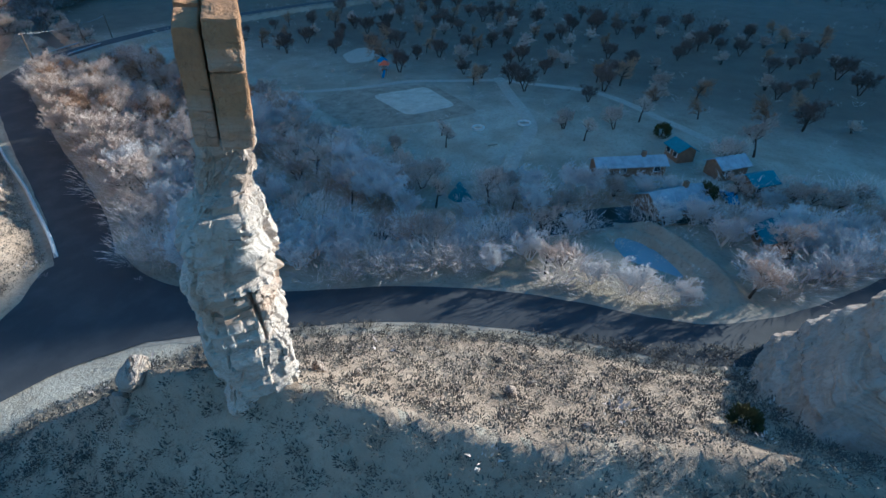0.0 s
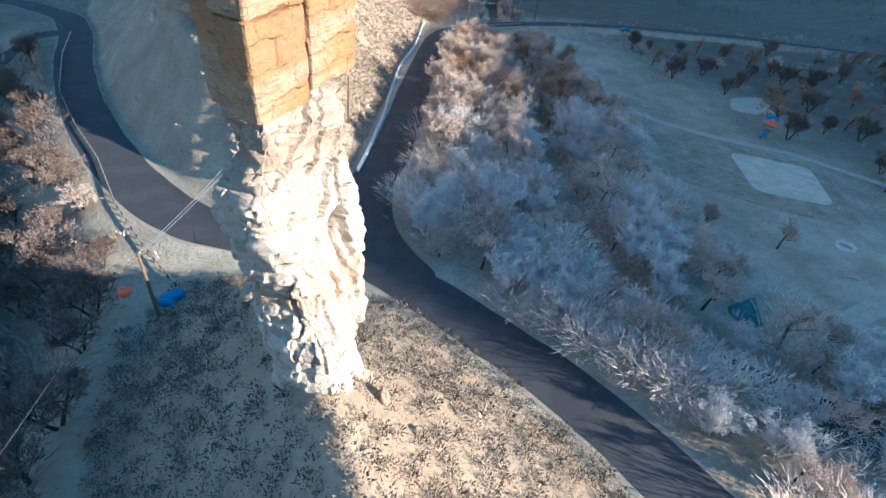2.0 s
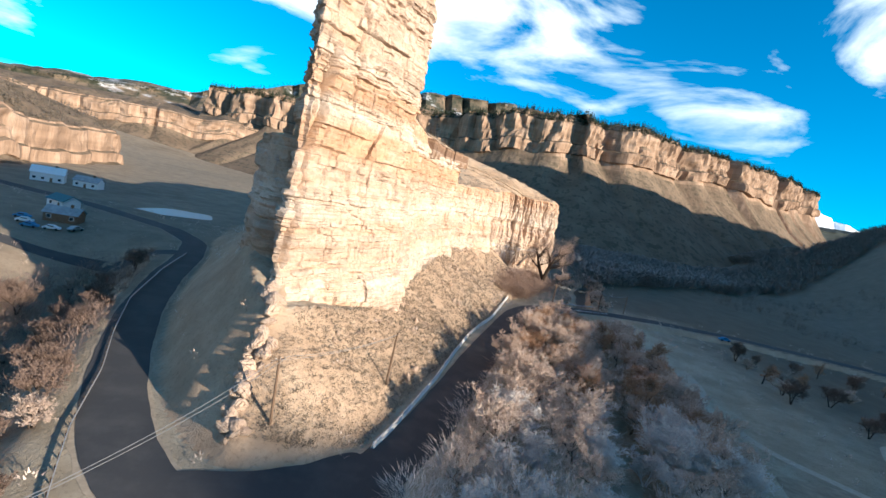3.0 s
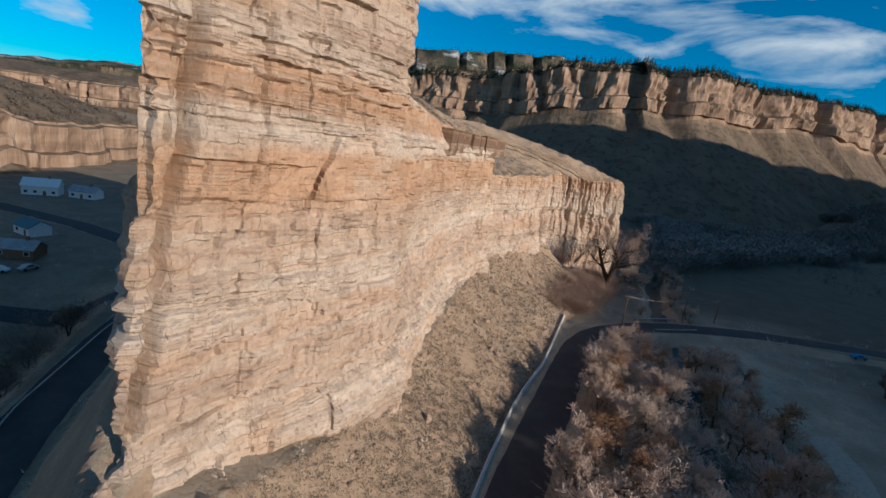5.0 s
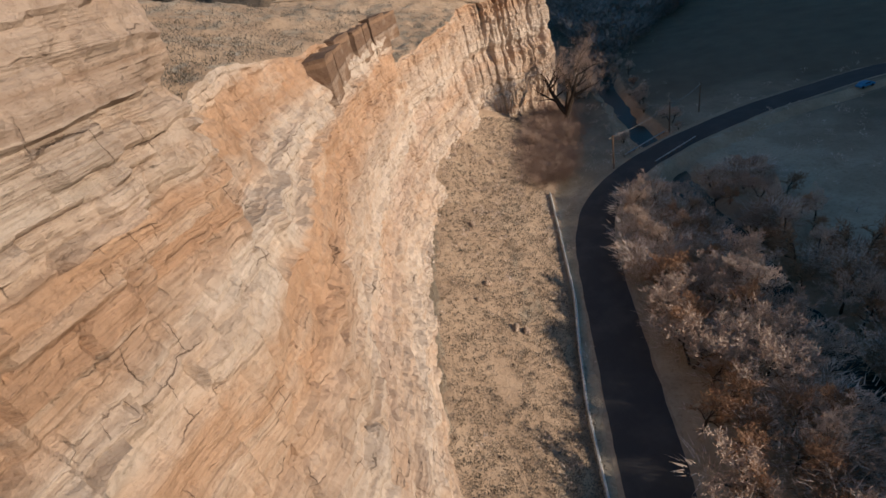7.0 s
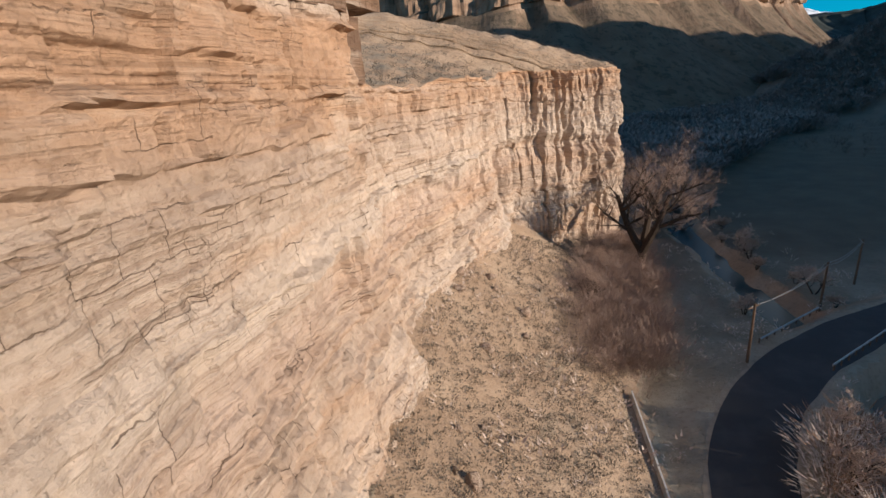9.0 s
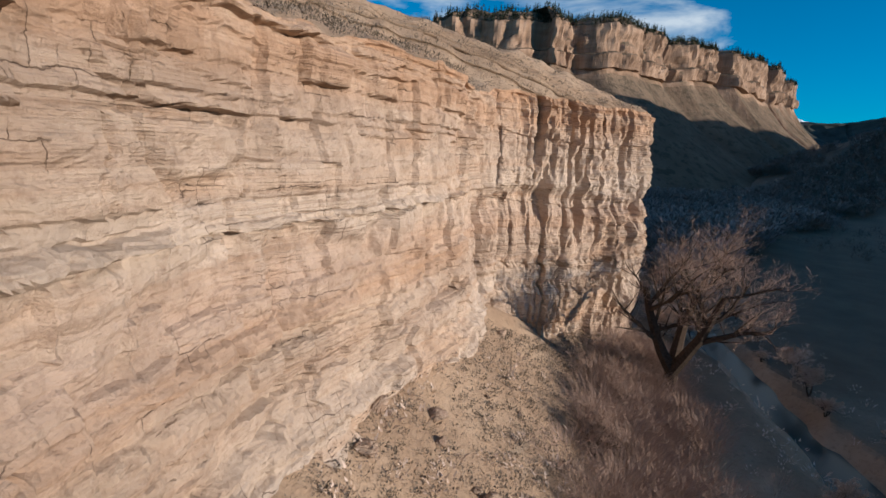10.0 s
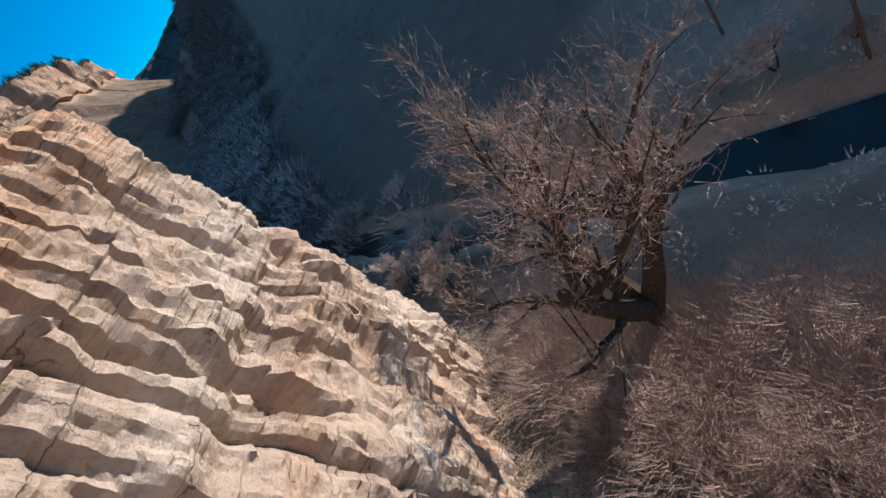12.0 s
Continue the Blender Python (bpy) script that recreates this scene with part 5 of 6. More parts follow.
def mesa_top(M, lo, hi, rows_):
    def fn(rg, n):
        X, Y, Z = M
        i = rg.randint(rows_[0], rows_[1], n)
        j = rg.randint(0, X.shape[1] - 1, n)
        f, g = rg.uniform(0, 1, n), rg.uniform(0, 1, n)
        i2 = np.minimum(i + 1, X.shape[0] - 1)
        pick = lambda A: (A[i, j] * (1 - f) + A[i2, j] * f) * (1 - g) + A[i, j + 1] * g
        return pick(X), pick(Y), pick(Z) - 0.6
    return fn


woods("mesa_conifers", 4200, mesa_top(NM, 0, 0, (45, 51)), MAT_CONIFER, "small dark conifers along the mesa rim", "conifers", 22, (6, 12), 0.3, 4, True)
woods("ledge_conifers", 500, mesa_top(NM, 0, 0, (25, 33)), MAT_CONIFER, "scattered dark conifers on the mesa ledges", "conifers", 18, (2.5, 5), 0.3, 5, True)
woods("west_conifers", 1200, mesa_top(WM, 0, 0, (47, 51)), MAT_SAGE, "dark scrub trees on the low mesa", "conifers", 18, (4, 8), 0.3, 6, True)
woods("ridge_conifers", 3500, mesa_top(WR, 0, 0, (6, 50)), MAT_CONIFER, "dark conifers on the far ridge", "conifers", 10, (8, 16), 0.3, 7, True)


def tufts(name, count, place_fn, material, label, seed, tall, blades=9, blade=0.06):
    return woods(name, count, place_fn, material, label, "brush", blades, tall, 0.75, seed, blade=blade)


def talus(rg, n):
    y = rg.uniform(78, 262, n * 2)
    a_ = np.interp(y, [78, 90, 127, 171, 224, 245, 262], [-10, -8, 3.5, 11, 23, 48, 68])
    b_ = np.interp(y, [78, 84, 110, 164, 202, 245, 262], [-2, 6, 14, 31, 42, 66, 78])
    x = a_ + (b_ - a_) * rg.uniform(0.03, 1, n * 2)
    keep = fbm(x / 5, y / 5, 0, 2, 93) > -1.1
    x, y = x[keep][:n], y[keep][:n]
    return x, y, ground_height(x, y) - 0.05


def mound(rg, n):
    x, y = rg.uniform(-22, 40, n * 3), rg.uniform(-22, 60, n * 3)
    keep = inside(x, y, MOUND_FOOT)
    x, y = x[keep][:n], y[keep][:n]
    return x, y, ground_height(x, y) - 0.05


def cliff_top(rg, n):
    i = rg.randint(1, 60, n)
    j = rg.randint(0, cols - 2, n)
    f = rg.uniform(0, 1, n)
    return (XT[i, j] * (1 - f) + XT[i + 1, j + 1] * f), (YT[i, j] * (1 - f) + YT[i + 1, j + 1] * f), (ZT[i, j] * (1 - f) + ZT[i + 1, j + 1] * f) - 0.05


def banks(rg, n):
    i = rg.randint(0, len(rivx) - 1, n)
    x, y = rivx[i] + rg.normal(0, 7, n), rivy[i] + rg.normal(0, 4, n)
    x2 = np.concatenate([x, road_pts[rg.randint(0, len(road_pts), n), 0] + rg.choice([-1, 1], n) * rg.uniform(4.6, 8, n)])
    y2 = np.concatenate([y, road_pts[rg.randint(0, len(road_pts), n), 1]])
    keep = np.array([clear_of_roads(a_, b_, 4.6) for a_, b_ in zip(x2, y2)])
    keep &= np.min(np.hypot(rivx[None, :] - x2[:, None], rivy[None, :] - y2[:, None]), 1) > 4.5
    x2, y2 = x2[keep], y2[keep]
    return x2, y2, ground_height(x2, y2) - 0.05


MAT_GRASS = twig_material("dry_grass", (0.3, 0.22, 0.14), (0.5, 0.4, 0.28))
tufts("talus_sagebrush", 17000, talus, MAT_SAGE, "scattered dry sagebrush on the pale talus", 11, (0.25, 0.65), 14, 0.1)
tufts("talus_grass", 5000, talus, MAT_GRASS, "dry grass tufts on the pale talus", 12, (0.2, 0.5), 7)
tufts("mound_sagebrush", 7000, mound, MAT_SAGE, "dark sagebrush dotted over the mound", 13, (0.35, 0.85), 30, 0.07)
tufts("mound_grass", 9000, mound, MAT_GRASS, "pale dry grass over the mound", 14, (0.25, 0.55), 7)
tufts("rim_sagebrush", 7000, cliff_top, MAT_SAGE, "dry brush on the rubble of the cliff top", 15, (0.3, 0.9))
tufts("bank_brush", 2200, banks, MAT_TWIG_GREY, "low brown brush along the road and river", 16, (0.6, 1.8), 16)


def juniper(x, y, z, r, label="round dark green juniper bush"):
    rg = random.Random(int(x * 7 + y))
    root = tagged(new("juniper_bush"), label, "bush")
    wood = bmesh.new()
    tube(wood, [(0, 0, -0.2), (0.05, 0, r * 0.5), (0.1, 0.05, r)], [0.09 * r, 0.07 * r, 0.02 * r], 6)
    part("stem", wood, MAT_BARK, root)
    v = []
    for n in range(900):
        d = Vector((rg.gauss(0, 1), rg.gauss(0, 1), rg.gauss(0.2, 0.9))).normalized()
        p = Vector((0, 0, r * 0.75)) + d * r * rg.uniform(0.55, 1.0) * (1 + 0.25 * noise.noise(d * 2))
        p.z = max(p.z, 0.05)
        t = d.orthogonal().normalized() * 0.09 * r
        v += [p - t, p + t, p + d * 0.2 * r + Vector((0, 0, 0.1 * r))]
    v = np.array([tuple(c) for c in v])
    part_mesh("foliage", mesh_from("foliage", v, np.arange(len(v)).reshape(-1, 3), MAT_JUNIPER, True), root)
    root.matrix_basis = pose(x, y, z)


MAT_JUNIPER = twig_material("juniper", (0.05, 0.05, 0.018), (0.13, 0.11, 0.045))
juniper(73.0, 8.7, height_at(73.0, 8.7), 2.0, "dark bushy evergreen beside the brown house")
juniper(97.4, 19.9, height_at(97.4, 19.9), 1.7, "dark bushy evergreen at the meadow edge")
juniper(17.0, 2.6, height_at(17.0, 2.6), 1.1, "olive green juniper bush below the rock shoulder")

# ---------------------------------------------------------------- roadside
def along(line, step):
    x, y = curve(line, 0.5, 6)
    d = np.r_[0, np.cumsum(np.hypot(np.diff(x), np.diff(y)))]
    q = np.arange(0, d[-1], step)
    return np.interp(q, d, x), np.interp(q, d, y)


BARRIER = [(7.2, 84), (9.2, 89.5), (12, 99), (15.3, 110), (19.5, 127), (24.2, 144), (28, 154.5), (32.2, 165), (37.5, 183), (43, 202)]
barrier = tagged(new("road_barrier"), "long low pale concrete barrier beside the road", "barrier")
bx, by = along(BARRIER, 3.0)
bm = bmesh.new()
prof = [(-0.28, 0), (-0.26, 0.1), (-0.12, 0.32), (-0.09, 0.85), (0.09, 0.85), (0.12, 0.32), (0.26, 0.1), (0.28, 0)]
A = [bm.verts.new((0.0, u, v)) for u, v in prof]
B = [bm.verts.new((2.97, u, v)) for u, v in prof]
for k in range(8):
    bm.faces.new((A[k], A[(k + 1) % 8], B[(k + 1) % 8], B[k]))
bm.faces.new(A[::-1]); bm.faces.new(B)
seg = bpy.data.meshes.new("barrier_segment")
bm.to_mesh(seg); bm.free(); seg.materials.append(MAT_CONCRETE)
for n in range(len(bx) - 1):
    ob = part_mesh("barrier_segment", seg, barrier)
    ob.matrix_world = Matrix.Translation((bx[n], by[n], height_at(bx[n], by[n]) - 0.02)) @ Matrix.Rotation(math.atan2(by[n + 1] - by[n], bx[n + 1] - bx[n]), 4, "Z")

RAIL = [(-15.2, 57.5), (-17.5, 61), (-21, 67), (-26, 76), (-32, 90), (-39, 103), (-47, 120), (-55, 146), (-60, 168)]
rail = tagged(new("guard_rail"), "galvanised steel guard rail on short posts", "guard rail")
qx, qy = along(RAIL, 2.0)
bm = bmesh.new()
box(bm, (0.12, 0.16, 1.0), (0, 0, 0.25), 0, 0.01)
post_me = bpy.data.meshes.new("post")
bm.to_mesh(post_me); bm.free(); post_me.materials.append(MAT_POLE)
for x, y in zip(qx, qy):
    part_mesh("post", post_me, rail).location = (x, y, height_at(x, y))
bm = bmesh.new()
prof = [(0.06, 0.42), (0.12, 0.5), (0.06, 0.57), (0.12, 0.64), (0.06, 0.72), (0.03, 0.72), (0.09, 0.64), (0.03, 0.57), (0.09, 0.5), (0.03, 0.42)]
rings = []
for n in range(len(qx)):
    m = min(n + 1, len(qx) - 1); l = max(n - 1, 0)
    t = Vector((qx[m] - qx[l], qy[m] - qy[l], 0)).normalized()
    side = Vector((t.y, -t.x, 0))
    zz = height_at(qx[n], qy[n])
    rings.append([bm.verts.new(Vector((qx[n], qy[n], zz)) + side * (u + 0.03) + Vector((0, 0, v))) for u, v in prof])
for a_, b_ in zip(rings, rings[1:]):
    for k in range(10):
        bm.faces.new((a_[k], a_[(k + 1) % 10], b_[(k + 1) % 10], b_[k]))
part("beam", bm, MAT_STEEL, rail)


def utility_pole(x, y, tall, turn, lean=(0, 0), arm=True):
    root = tagged(new("utility_pole"), "weathered brown wooden utility pole with a crossarm" if arm else "plain weathered brown wooden pole", "utility pole", "utility poles")
    bm = bmesh.new()
    tube(bm, [(0, 0, -0.8), (lean[0] * 0.5, lean[1] * 0.5, tall * 0.5), (lean[0], lean[1], tall)], [0.2, 0.17, 0.13], 10)
    part("shaft", bm, MAT_POLE, root)
    if arm:
        bm = bmesh.new()
        box(bm, (2.2, 0.12, 0.14), (lean[0], lean[1] + 0.15, tall - 0.5), 0, 0.01)
        part("crossarm", bm, MAT_POLE, root)
        for k in (-0.95, -0.35, 0.35, 0.95):
            bm = bmesh.new()
            tube(bm, [(lean[0] + k, lean[1] + 0.15, tall - 0.43), (lean[0] + k, lean[1] + 0.15, tall - 0.33), (lean[0] + k, lean[1] + 0.15, tall - 0.25)], [0.03, 0.06, 0.03], 8)
            part("insulator", bm, MAT_STEEL, root)
    z = height_at(x, y)
    root.matrix_basis = pose(x, y, z, 0, 0, turn)
    return Vector((x, y, z + tall - 0.25))


def wires(a_, b_, turn, offsets=(-0.95, 0.95), sag=0.9, thick=0.03):
    for o in offsets:
        d = Vector((math.cos(radians(turn)) * o, math.sin(radians(turn)) * o, 0))
        pts = []
        for k in range(15):
            f = k / 14
            p = (a_ + d).lerp(b_ + d, f)
            p.z -= sag * 4 * f * (1 - f)
            pts.append(p)
        bm = bmesh.new()
        tube(bm, pts, [thick] * 15, 4)
        me = bpy.data.meshes.new("overhead_wire")
        bm.to_mesh(me); bm.free(); me.materials.append(MAT_WIRE)
        tagged(new("overhead_wire", me), "thin overhead wire between two utility poles", "wire", "overhead wires")


pa = utility_pole(-5.2, 79.8, 8.6, 60, (-0.3, 0.1))
pb = utility_pole(7.0, 98.0, 8.4, 70, (0.5, 0.0))
pc = utility_pole(-15.8, 52.5, 8.2, 60)
wires(pa, pc, 60)
wires(pa, pb, 65, sag=0.7)
pd = utility_pole(84.0, 218.5, 8.5, 20)
pf = utility_pole(61.0, 205.5, 8.5, 20)
pe = utility_pole(98.0, 226.0, 8.5, 60)
wires(pf, pd, 20)
wires(pd, pe, 40)

bm = bmesh.new()
bmesh.ops.create_uvsphere(bm, u_segments=20, v_segments=14, radius=0.55)
for v in bm.verts:
    v.co.z *= 0.96
ball = tagged(new("marker_ball"), "orange-red warning ball on the overhead wire", "marker ball")
part("ball", bm, MAT_RED, ball)
bm = bmesh.new()
tube(bm, [(0, 0, 0.5), (0, 0, 0.62)], [0.09, 0.07], 8)
part("clamp", bm, MAT_STEEL, ball)
ball.matrix_basis = pose(-16.2, 48.5, 7.2)
wires(pc, Vector((-20, 20, 9.0)), 60, (-0.4,), 0.3, 0.01)


def tarp_heap(x, y):
    bm = bmesh.new()
    bmesh.ops.create_icosphere(bm, subdivisions=4, radius=1)
    for v in bm.verts:
        p = v.co.copy()
        q = 1 + 0.3 * noise.noise(p * 1.6) + 0.12 * noise.noise(p * 4.5)
        v.co = Vector((p.x * 1.5 * q, p.y * 0.9 * q, max(p.z, -0.2) * 0.9 * q))
    me = bpy.data.meshes.new("blue_tarpaulin")
    bm.to_mesh(me); bm.free(); me.materials.append(MAT_BLUE)
    ob = tagged(new("blue_tarpaulin", me), "crumpled bright blue tarpaulin beside the guard rail", "tarpaulin")
    ob.matrix_basis = pose(x, y, height_at(x, y) + 0.15, 0, 0, 35)


tarp_heap(-14.8, 55.0)


# ---------------------------------------------------------------- valley floor
def drape(name, poly, lift, material, label, category, step=1.5):
    """A thin layer that follows the ground inside an outline."""
    p = np.array(poly, float)
    cx, cy = p.mean(0)
    t = np.linspace(0, 1, 12)[:, None]
    px, py = path_point(list(map(tuple, poly)) + [tuple(poly[0])], step)[1:]
    px, py = soften(px[:-1], 3, True), soften(py[:-1], 3, True)
    X, Y = cx + (px - cx)[None] * t, cy + (py - cy)[None] * t
    Z = ground_height(X, Y) + lift
    me = sheet(name, X, Y, Z, material, wrap=True)
    return tagged(new(name, me), label, category, kind="structure")


MAT_FIELD = plain_material("worn_field_dirt", (0.5, 0.42, 0.325), 0.95, 0.1, 0.2, 0.4)
MAT_FIELD_DARK = plain_material("brown_turf", (0.28, 0.225, 0.165), 0.95, 0.1, 0.3, 0.4)
MAT_VERGE = plain_material("verge_dirt", (0.34, 0.28, 0.21), 0.95, 0.1, 0.2, 1.2)
MAT_PATH = plain_material("pale_gravel", (0.4, 0.345, 0.275), 0.95, 0.1, 0.15, 1.2)
drape("ball_field", [(68, 80), (76, 103), (91, 101), (107, 84), (92, 61), (80, 68)], 0.05, MAT_FIELD_DARK, "worn brown turf of a ball field", "field")
drape("infield", [(81, 75), (89, 92), (104, 84), (93, 68)], 0.09, MAT_FIELD, "pale dirt infield of the ball field", "field")
drape("concrete_pad", [(112, 118), (120, 128), (132, 130), (136, 122), (126, 118), (124, 112)], 0.06, MAT_PATH, "pale winding concrete pad", "paving")
drape("gravel_lot", [(77, 132), (82, 146), (84, 156), (90, 158), (88, 145), (83, 134)], 0.06, MAT_PATH, "small pale gravel lot", "paving")
drape("west_lake", [(-112, 226), (-98, 222), (-84, 236), (-90, 248), (-108, 244)], 0.1, MAT_POND, "small blue pond beyond the west road", "pond")
for nm, line, half in (("field_path", [(84, 150), (80, 130), (82, 112), (92, 100), (106, 92), (120, 70), (122, 40), (100, 10)], 1.3), ("house_track", [(60, 40), (72, 44), (90, 46), (108, 60), (122, 70)], 1.5), ("west_track", [(-60, 168), (-75, 160), (-95, 150), (-150, 150)], 3.0)):
    x, y = curve(line, 2.0, 8)
    dx_, dy_ = np.gradient(x), np.gradient(y)
    q = np.hypot(dx_, dy_)
    a_ = np.linspace(-half, half, 5)
    X_, Y_ = x[:, None] + (dy_ / q)[:, None] * a_, y[:, None] - (dx_ / q)[:, None] * a_
    tagged(new(nm, sheet(nm, X_, Y_, ground_height(X_, Y_) + 0.07, MAT_ASPHALT if nm == "west_track" else MAT_PATH)), "pale gravel path over the meadow" if nm != "west_track" else "dark side road", "path", kind="structure")


def house(x, y, w, d, h, turn, roof, wall, label, name="house"):
    root = tagged(new(name), label, name.replace("_", " "))
    bm = bmesh.new()
    box(bm, (w, d, h), (0, 0, h / 2))
    r = d * 0.28
    A = [bm.verts.new((-w / 2, -d / 2, h)), bm.verts.new((-w / 2, d / 2, h)), bm.verts.new((-w / 2, 0, h + r))]
    B = [bm.verts.new((w / 2, -d / 2, h)), bm.verts.new((w / 2, d / 2, h)), bm.verts.new((w / 2, 0, h + r))]
    bm.faces.new(A); bm.faces.new(B[::-1])
    part("wall", bm, wall, root)
    for s_ in (-1, 1):
        bm = bmesh.new()
        e = 0.45
        k = (h + r - (h - e * r / (d / 2)))
        P = [(-w / 2 - 0.4, s_ * (d / 2 + e), h - e * r / (d / 2)), (w / 2 + 0.4, s_ * (d / 2 + e), h - e * r / (d / 2)), (w / 2 + 0.4, 0, h + r), (-w / 2 - 0.4, 0, h + r)]
        lo = [bm.verts.new(p) for p in P]
        up = [bm.verts.new((p[0], p[1], p[2] + 0.18)) for p in P]
        bm.faces.new(lo); bm.faces.new(up[::-1])
        for k in range(4):
            bm.faces.new((lo[k], lo[(k + 1) % 4], up[(k + 1) % 4], up[k]))
        bmesh.ops.recalc_face_normals(bm, faces=bm.faces[:])
        part("roof", bm, roof, root)
    n = max(2, int(w / 3))
    for s_ in (-1, 1):
        for k in range(n):
            xx = -w / 2 + (k + 0.5) * w / n
            if s_ < 0 and k == n // 2:
                bm = bmesh.new()
                box(bm, (1.0, 0.08, 2.05), (xx, s_ * (d / 2 + 0.03), 1.03), 0, 0.01)
                part("door", bm, MAT_WOOD, root, "brown wooden door")
                continue
            bm = bmesh.new()
            box(bm, (1.3, 0.1, 1.2), (xx, s_ * (d / 2 + 0.02), 1.6), 0, 0.01)
            wf = part("window", bm, MAT_WHITE, root, "white-framed window")
            bm = bmesh.new()
            box(bm, (1.1, 0.06, 1.0), (xx, s_ * (d / 2 + 0.06), 1.6))
            part("pane", bm, MAT_PANE, wf)
    if w > 8:
        bm = bmesh.new()
        box(bm, (0.7, 0.7, 1.5), (w * 0.2, 0, h + r + 0.3), 0, 0.02)
        part("chimney", bm, MAT_WOOD, root)
    root.matrix_basis = pose(x, y, height_at(x, y) - 0.1, 0, 0, turn)


house(69, 13.2, 10, 6.5, 2.8, -41, MAT_ROOF, MAT_WOOD, "low brown house with a grey metal roof")
house(76.5, 22.5, 13, 3.6, 2.4, -55, MAT_ROOF, MAT_WOOD, "long low shed with a pale metal roof", "shed")
house(88, 15, 4.5, 3.5, 2.5, 40, MAT_TEAL, MAT_WOOD, "small hut with a dark blue roof", "hut")
house(84.5, 6.5, 6, 4, 2.6, -42, MAT_ROOF, MAT_WOOD, "small dark house with a grey roof")
house(80, 1.5, 5, 4, 2.5, -42, MAT_TEAL, MAT_WOOD, "dark cabin with a teal roof", "cabin")
house(61, -1.5, 5, 3.6, 2.4, 20, MAT_TEAL, MAT_WOOD, "small cabin with a teal roof", "cabin")
house(-166, 250, 12, 9, 4.0, 30, MAT_WHITE, MAT_WHITE, "large pale barn with a rounded white front", "barn")
house(-152, 256, 10, 7, 3.2, 10, MAT_ROOF, MAT_WHITE, "white farmhouse with a grey roof")
house(-104, 178, 9, 6, 2.8, 15, MAT_ROOF, MAT_WOOD, "brown house beyond the west road")
house(-118, 196, 8, 6, 2.8, -20, MAT_TEAL, MAT_WHITE, "white house with a teal roof")


def car(x, y, turn, paint, label):
    root = tagged(new("parked_car"), label, "car", "cars parked by the houses")
    bm = bmesh.new()
    prof = [(-2.1, 0.35), (-2.15, 0.75), (-1.5, 0.95), (-0.9, 1.42), (0.7, 1.45), (1.35, 1.0), (2.1, 0.85), (2.2, 0.4)]
    A = [bm.verts.new((u, -0.85, v)) for u, v in prof]
    B = [bm.verts.new((u, 0.85, v)) for u, v in prof]
    for k in range(8):
        bm.faces.new((A[k], A[(k + 1) % 8], B[(k + 1) % 8], B[k]))
    bm.faces.new(A[::-1]); bm.faces.new(B)
    part("body", bm, paint, root)
    bm = bmesh.new()
    box(bm, (1.5, 1.74, 0.3), (-0.1, 0, 1.2), 0, 0.03)
    part("window", bm, MAT_PANE, root)
    for u in (-1.35, 1.35):
        for v in (-0.85, 0.85):
            bm = bmesh.new()
            bmesh.ops.create_cone(bm, cap_ends=True, segments=16, radius1=0.34, radius2=0.34, depth=0.22, matrix=Matrix.Translation((u, v, 0.34)) @ Matrix.Rotation(PI / 2, 4, "X"))
            part("wheel", bm, MAT_RUBBER, root)
    root.matrix_basis = pose(x, y, height_at(x, y), 0, 0, turn)


for n, (x, y, tn, paint, col_) in enumerate(((-100, 168, 20, MAT_WHITE, "white"), (-104, 165, 15, MAT_BLUE, "blue"), (-108, 168, 30, MAT_WHITE, "white"), (-96, 172, 80, MAT_STEEL, "grey"), (-112, 172, 20, MAT_BLUE, "blue"), (133, 209.5, 0, MAT_BLUE, "dark blue"), (66, 3, 60, MAT_WHITE, "white"), (75, 5, 30, MAT_BLUE, "blue"))):
    car(x, y, tn, paint, f"{col_} car parked near the houses" if n != 5 else "dark blue car stopped on the valley road")


def play_tower(x, y):
    root = tagged(new("play_structure"), "small playground tower with red and blue canopies", "play structure")
    for n, (u, v, mat) in enumerate(((0, 0, MAT_RED), (4, 1.5, MAT_BLUE))):
        for a_ in (-1, 1):
            for b_ in (-1, 1):
                bm = bmesh.new()
                tube(bm, [(u + a_, v + b_, -0.2), (u + a_, v + b_, 3.2)], [0.07, 0.07], 8)
                part("post", bm, MAT_STEEL, root)
        bm = bmesh.new()
        bmesh.ops.create_cone(bm, cap_ends=True, segments=4, radius1=2.1, radius2=0.1, depth=1.2, matrix=Matrix.Translation((u, v, 3.7)) @ Matrix.Rotation(PI / 4, 4, "Z"))
        part("canopy", bm, mat, root)
        bm = bmesh.new()
        box(bm, (2, 2, 0.12), (u, v, 1.4), 0, 0.02)
        part("platform", bm, MAT_WOOD, root)
    bm = bmesh.new()
    tube(bm, [(-1, 0, 1.5), (-2.2, 0, 0.8), (-3.4, 0, 0.25)], [0.35, 0.35, 0.35], 8)
    part("slide", bm, MAT_BLUE, root)
    root.matrix_basis = pose(x, y, height_at(x, y), 0, 0, 25)


play_tower(108, 101)


def stone_ring(x, y, r):
    bm = bmesh.new()
    n = 20
    for k in range(n):
        a_ = 2 * PI * k / n
        box(bm, (0.45 * r, 0.32, 0.5), (r * math.cos(a_), r * math.sin(a_), 0.2), a_ + PI / 2, 0.03)
    me = bpy.data.meshes.new("stone_ring")
    bm.to_mesh(me); bm.free(); me.materials.append(MAT_CONCRETE)
    ob = tagged(new("stone_ring", me), "pale concrete ring lying on the meadow", "stone ring", "rings on the meadow")
    ob.matrix_basis = pose(x, y, height_at(x, y))


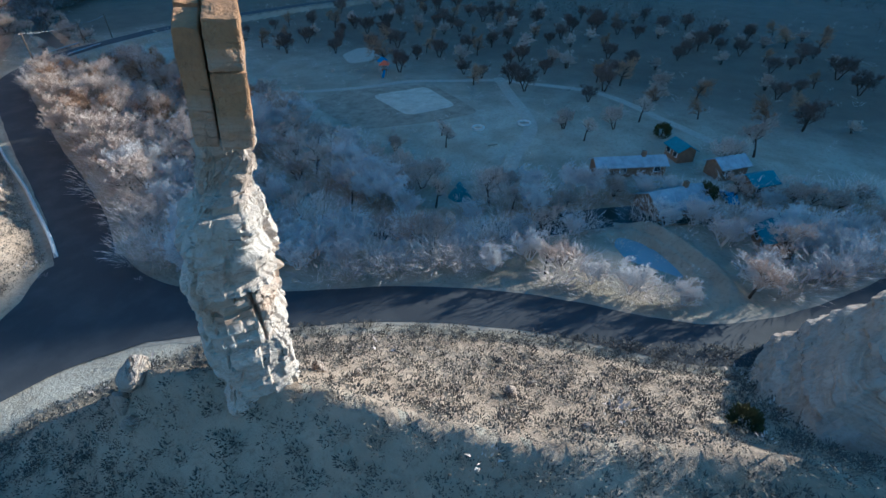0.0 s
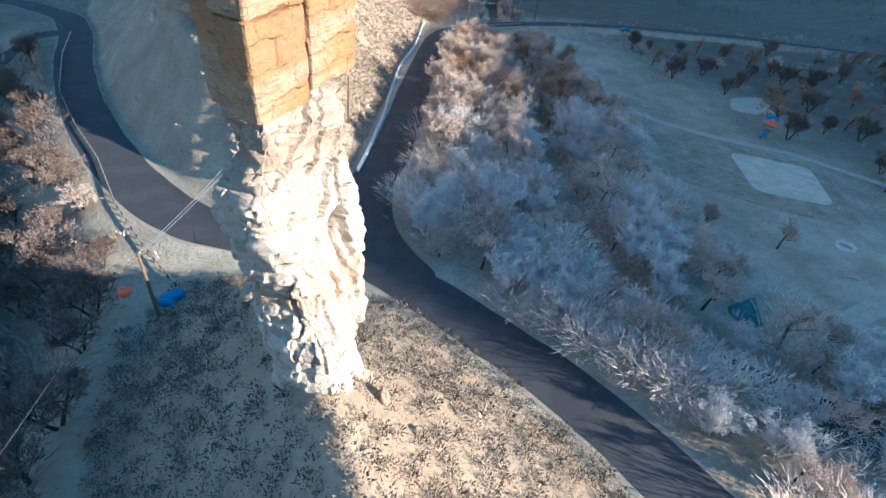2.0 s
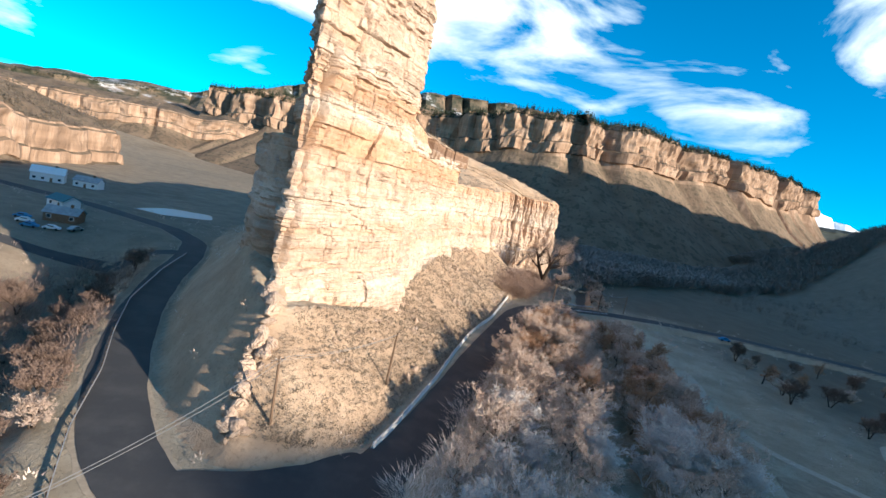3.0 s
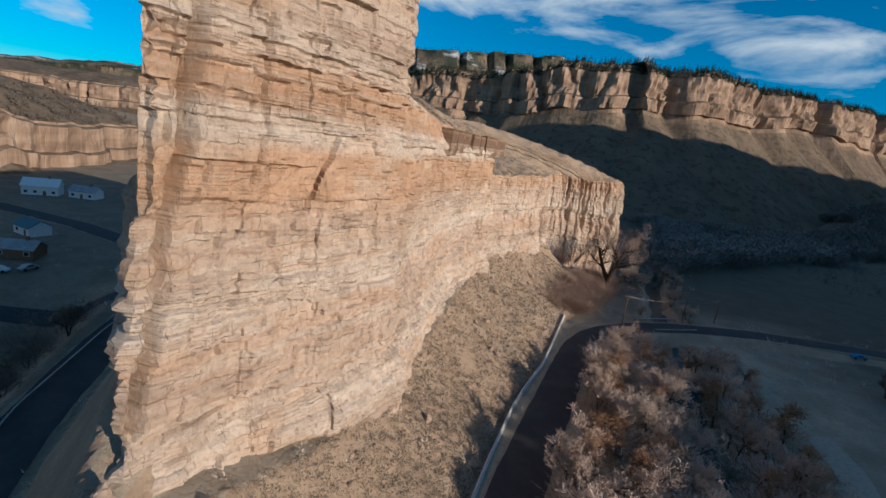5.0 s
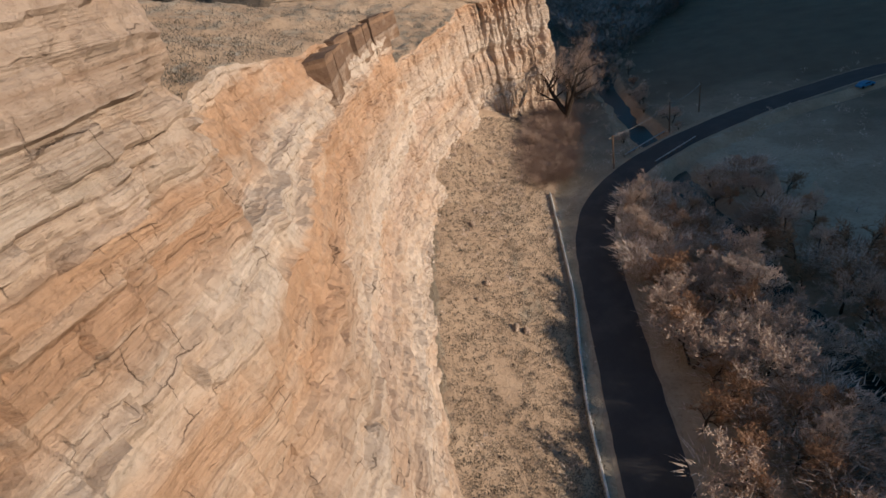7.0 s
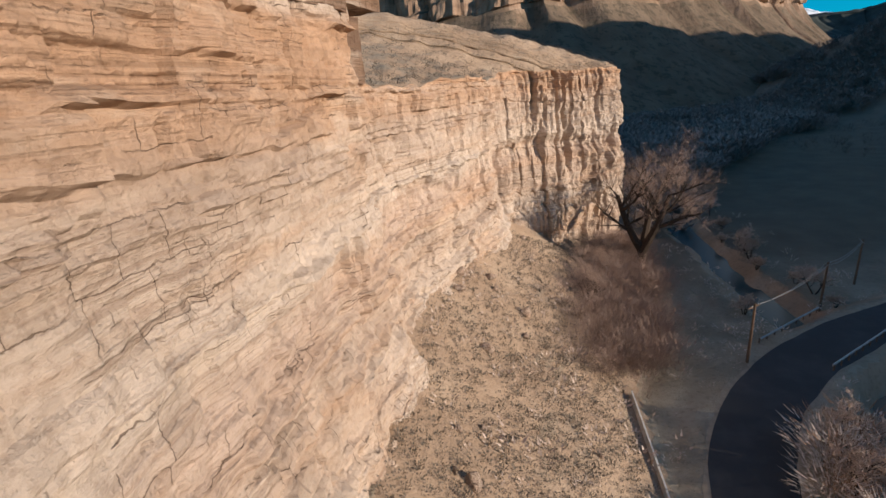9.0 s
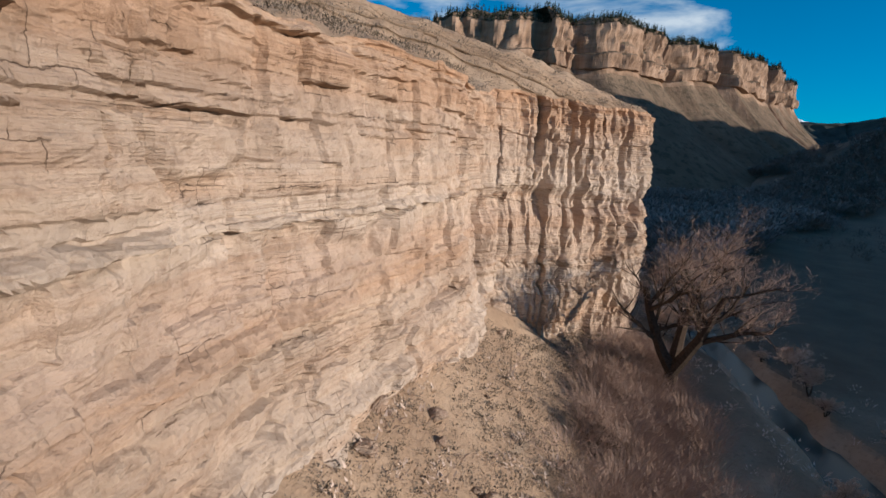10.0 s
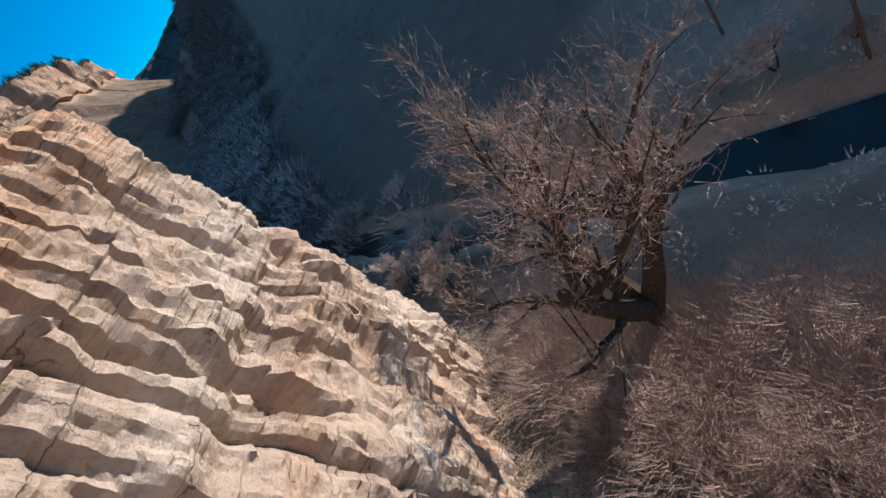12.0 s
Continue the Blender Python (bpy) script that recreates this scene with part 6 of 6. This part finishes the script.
stone_ring(83, 57, 1.3)
stone_ring(91, 49, 1.4)


def log(x, y, length, turn):
    bm = bmesh.new()
    tube(bm, [(-length / 2, 0, 0.18), (0, 0.1, 0.22), (length / 2, 0, 0.18)], [0.2, 0.22, 0.15], 8)
    me = bpy.data.meshes.new("log")
    bm.to_mesh(me); bm.free(); me.materials.append(MAT_PATH)
    ob = tagged(new("log", me), "pale bleached log lying on the meadow", "log", "logs on the meadow")
    ob.matrix_basis = pose(x, y, height_at(x, y), 0, 0, turn)


log(46.5, 56, 2.6, 20); log(76, 50, 2.2, -40); log(66, 22, 1.8, 10); log(64, 26, 2.0, 60)


def tent(x, y):
    bm = bmesh.new()
    bmesh.ops.create_cone(bm, cap_ends=True, segments=10, radius1=2.2, radius2=0.25, depth=3.0, matrix=Matrix.Translation((0, 0, 1.4)))
    for v in bm.verts:
        v.co += Vector((noise.noise(v.co), noise.noise(v.co + Vector((5, 0, 0))), 0)) * 0.3
    me = bpy.data.meshes.new("teal_shelter")
    bm.to_mesh(me); bm.free(); me.materials.append(MAT_TEAL)
    ob = tagged(new("teal_shelter", me), "dark teal cone-shaped shelter on the meadow", "shelter")
    ob.matrix_basis = pose(x, y, height_at(x, y))


tent(52, 45)

# road edge of pale gravel along both sides, and the road bridge's parapets
for nm, line, half in (("verge_north", ROAD_NORTH, 4.2), ("verge_south", ROAD_SOUTH, 3.8), ("verge_west", ROAD_WEST, 4.1)):
    tagged(new(nm, ribbon(nm, line, half, 0.055, MAT_VERGE, edge=0.35, seed=7)), "pale gravel road verge", "verge", kind="structure")
bridge = tagged(new("bridge_rail"), "low steel guard rails along the river bridge", "bridge rail")
for s_ in (-1, 1):
    bm = bmesh.new()
    box(bm, (16, 0.14, 0.3), (0, s_ * 4.3, 0.72), 0, 0.03)
    part("beam", bm, MAT_STEEL, bridge)
    for k in range(9):
        part_mesh("post", post_me, bridge).location = (-8 + 2 * k, s_ * 4.45, 0.0)
bridge.matrix_basis = pose(75, 208.5, 0.05, 0, 0, 23)
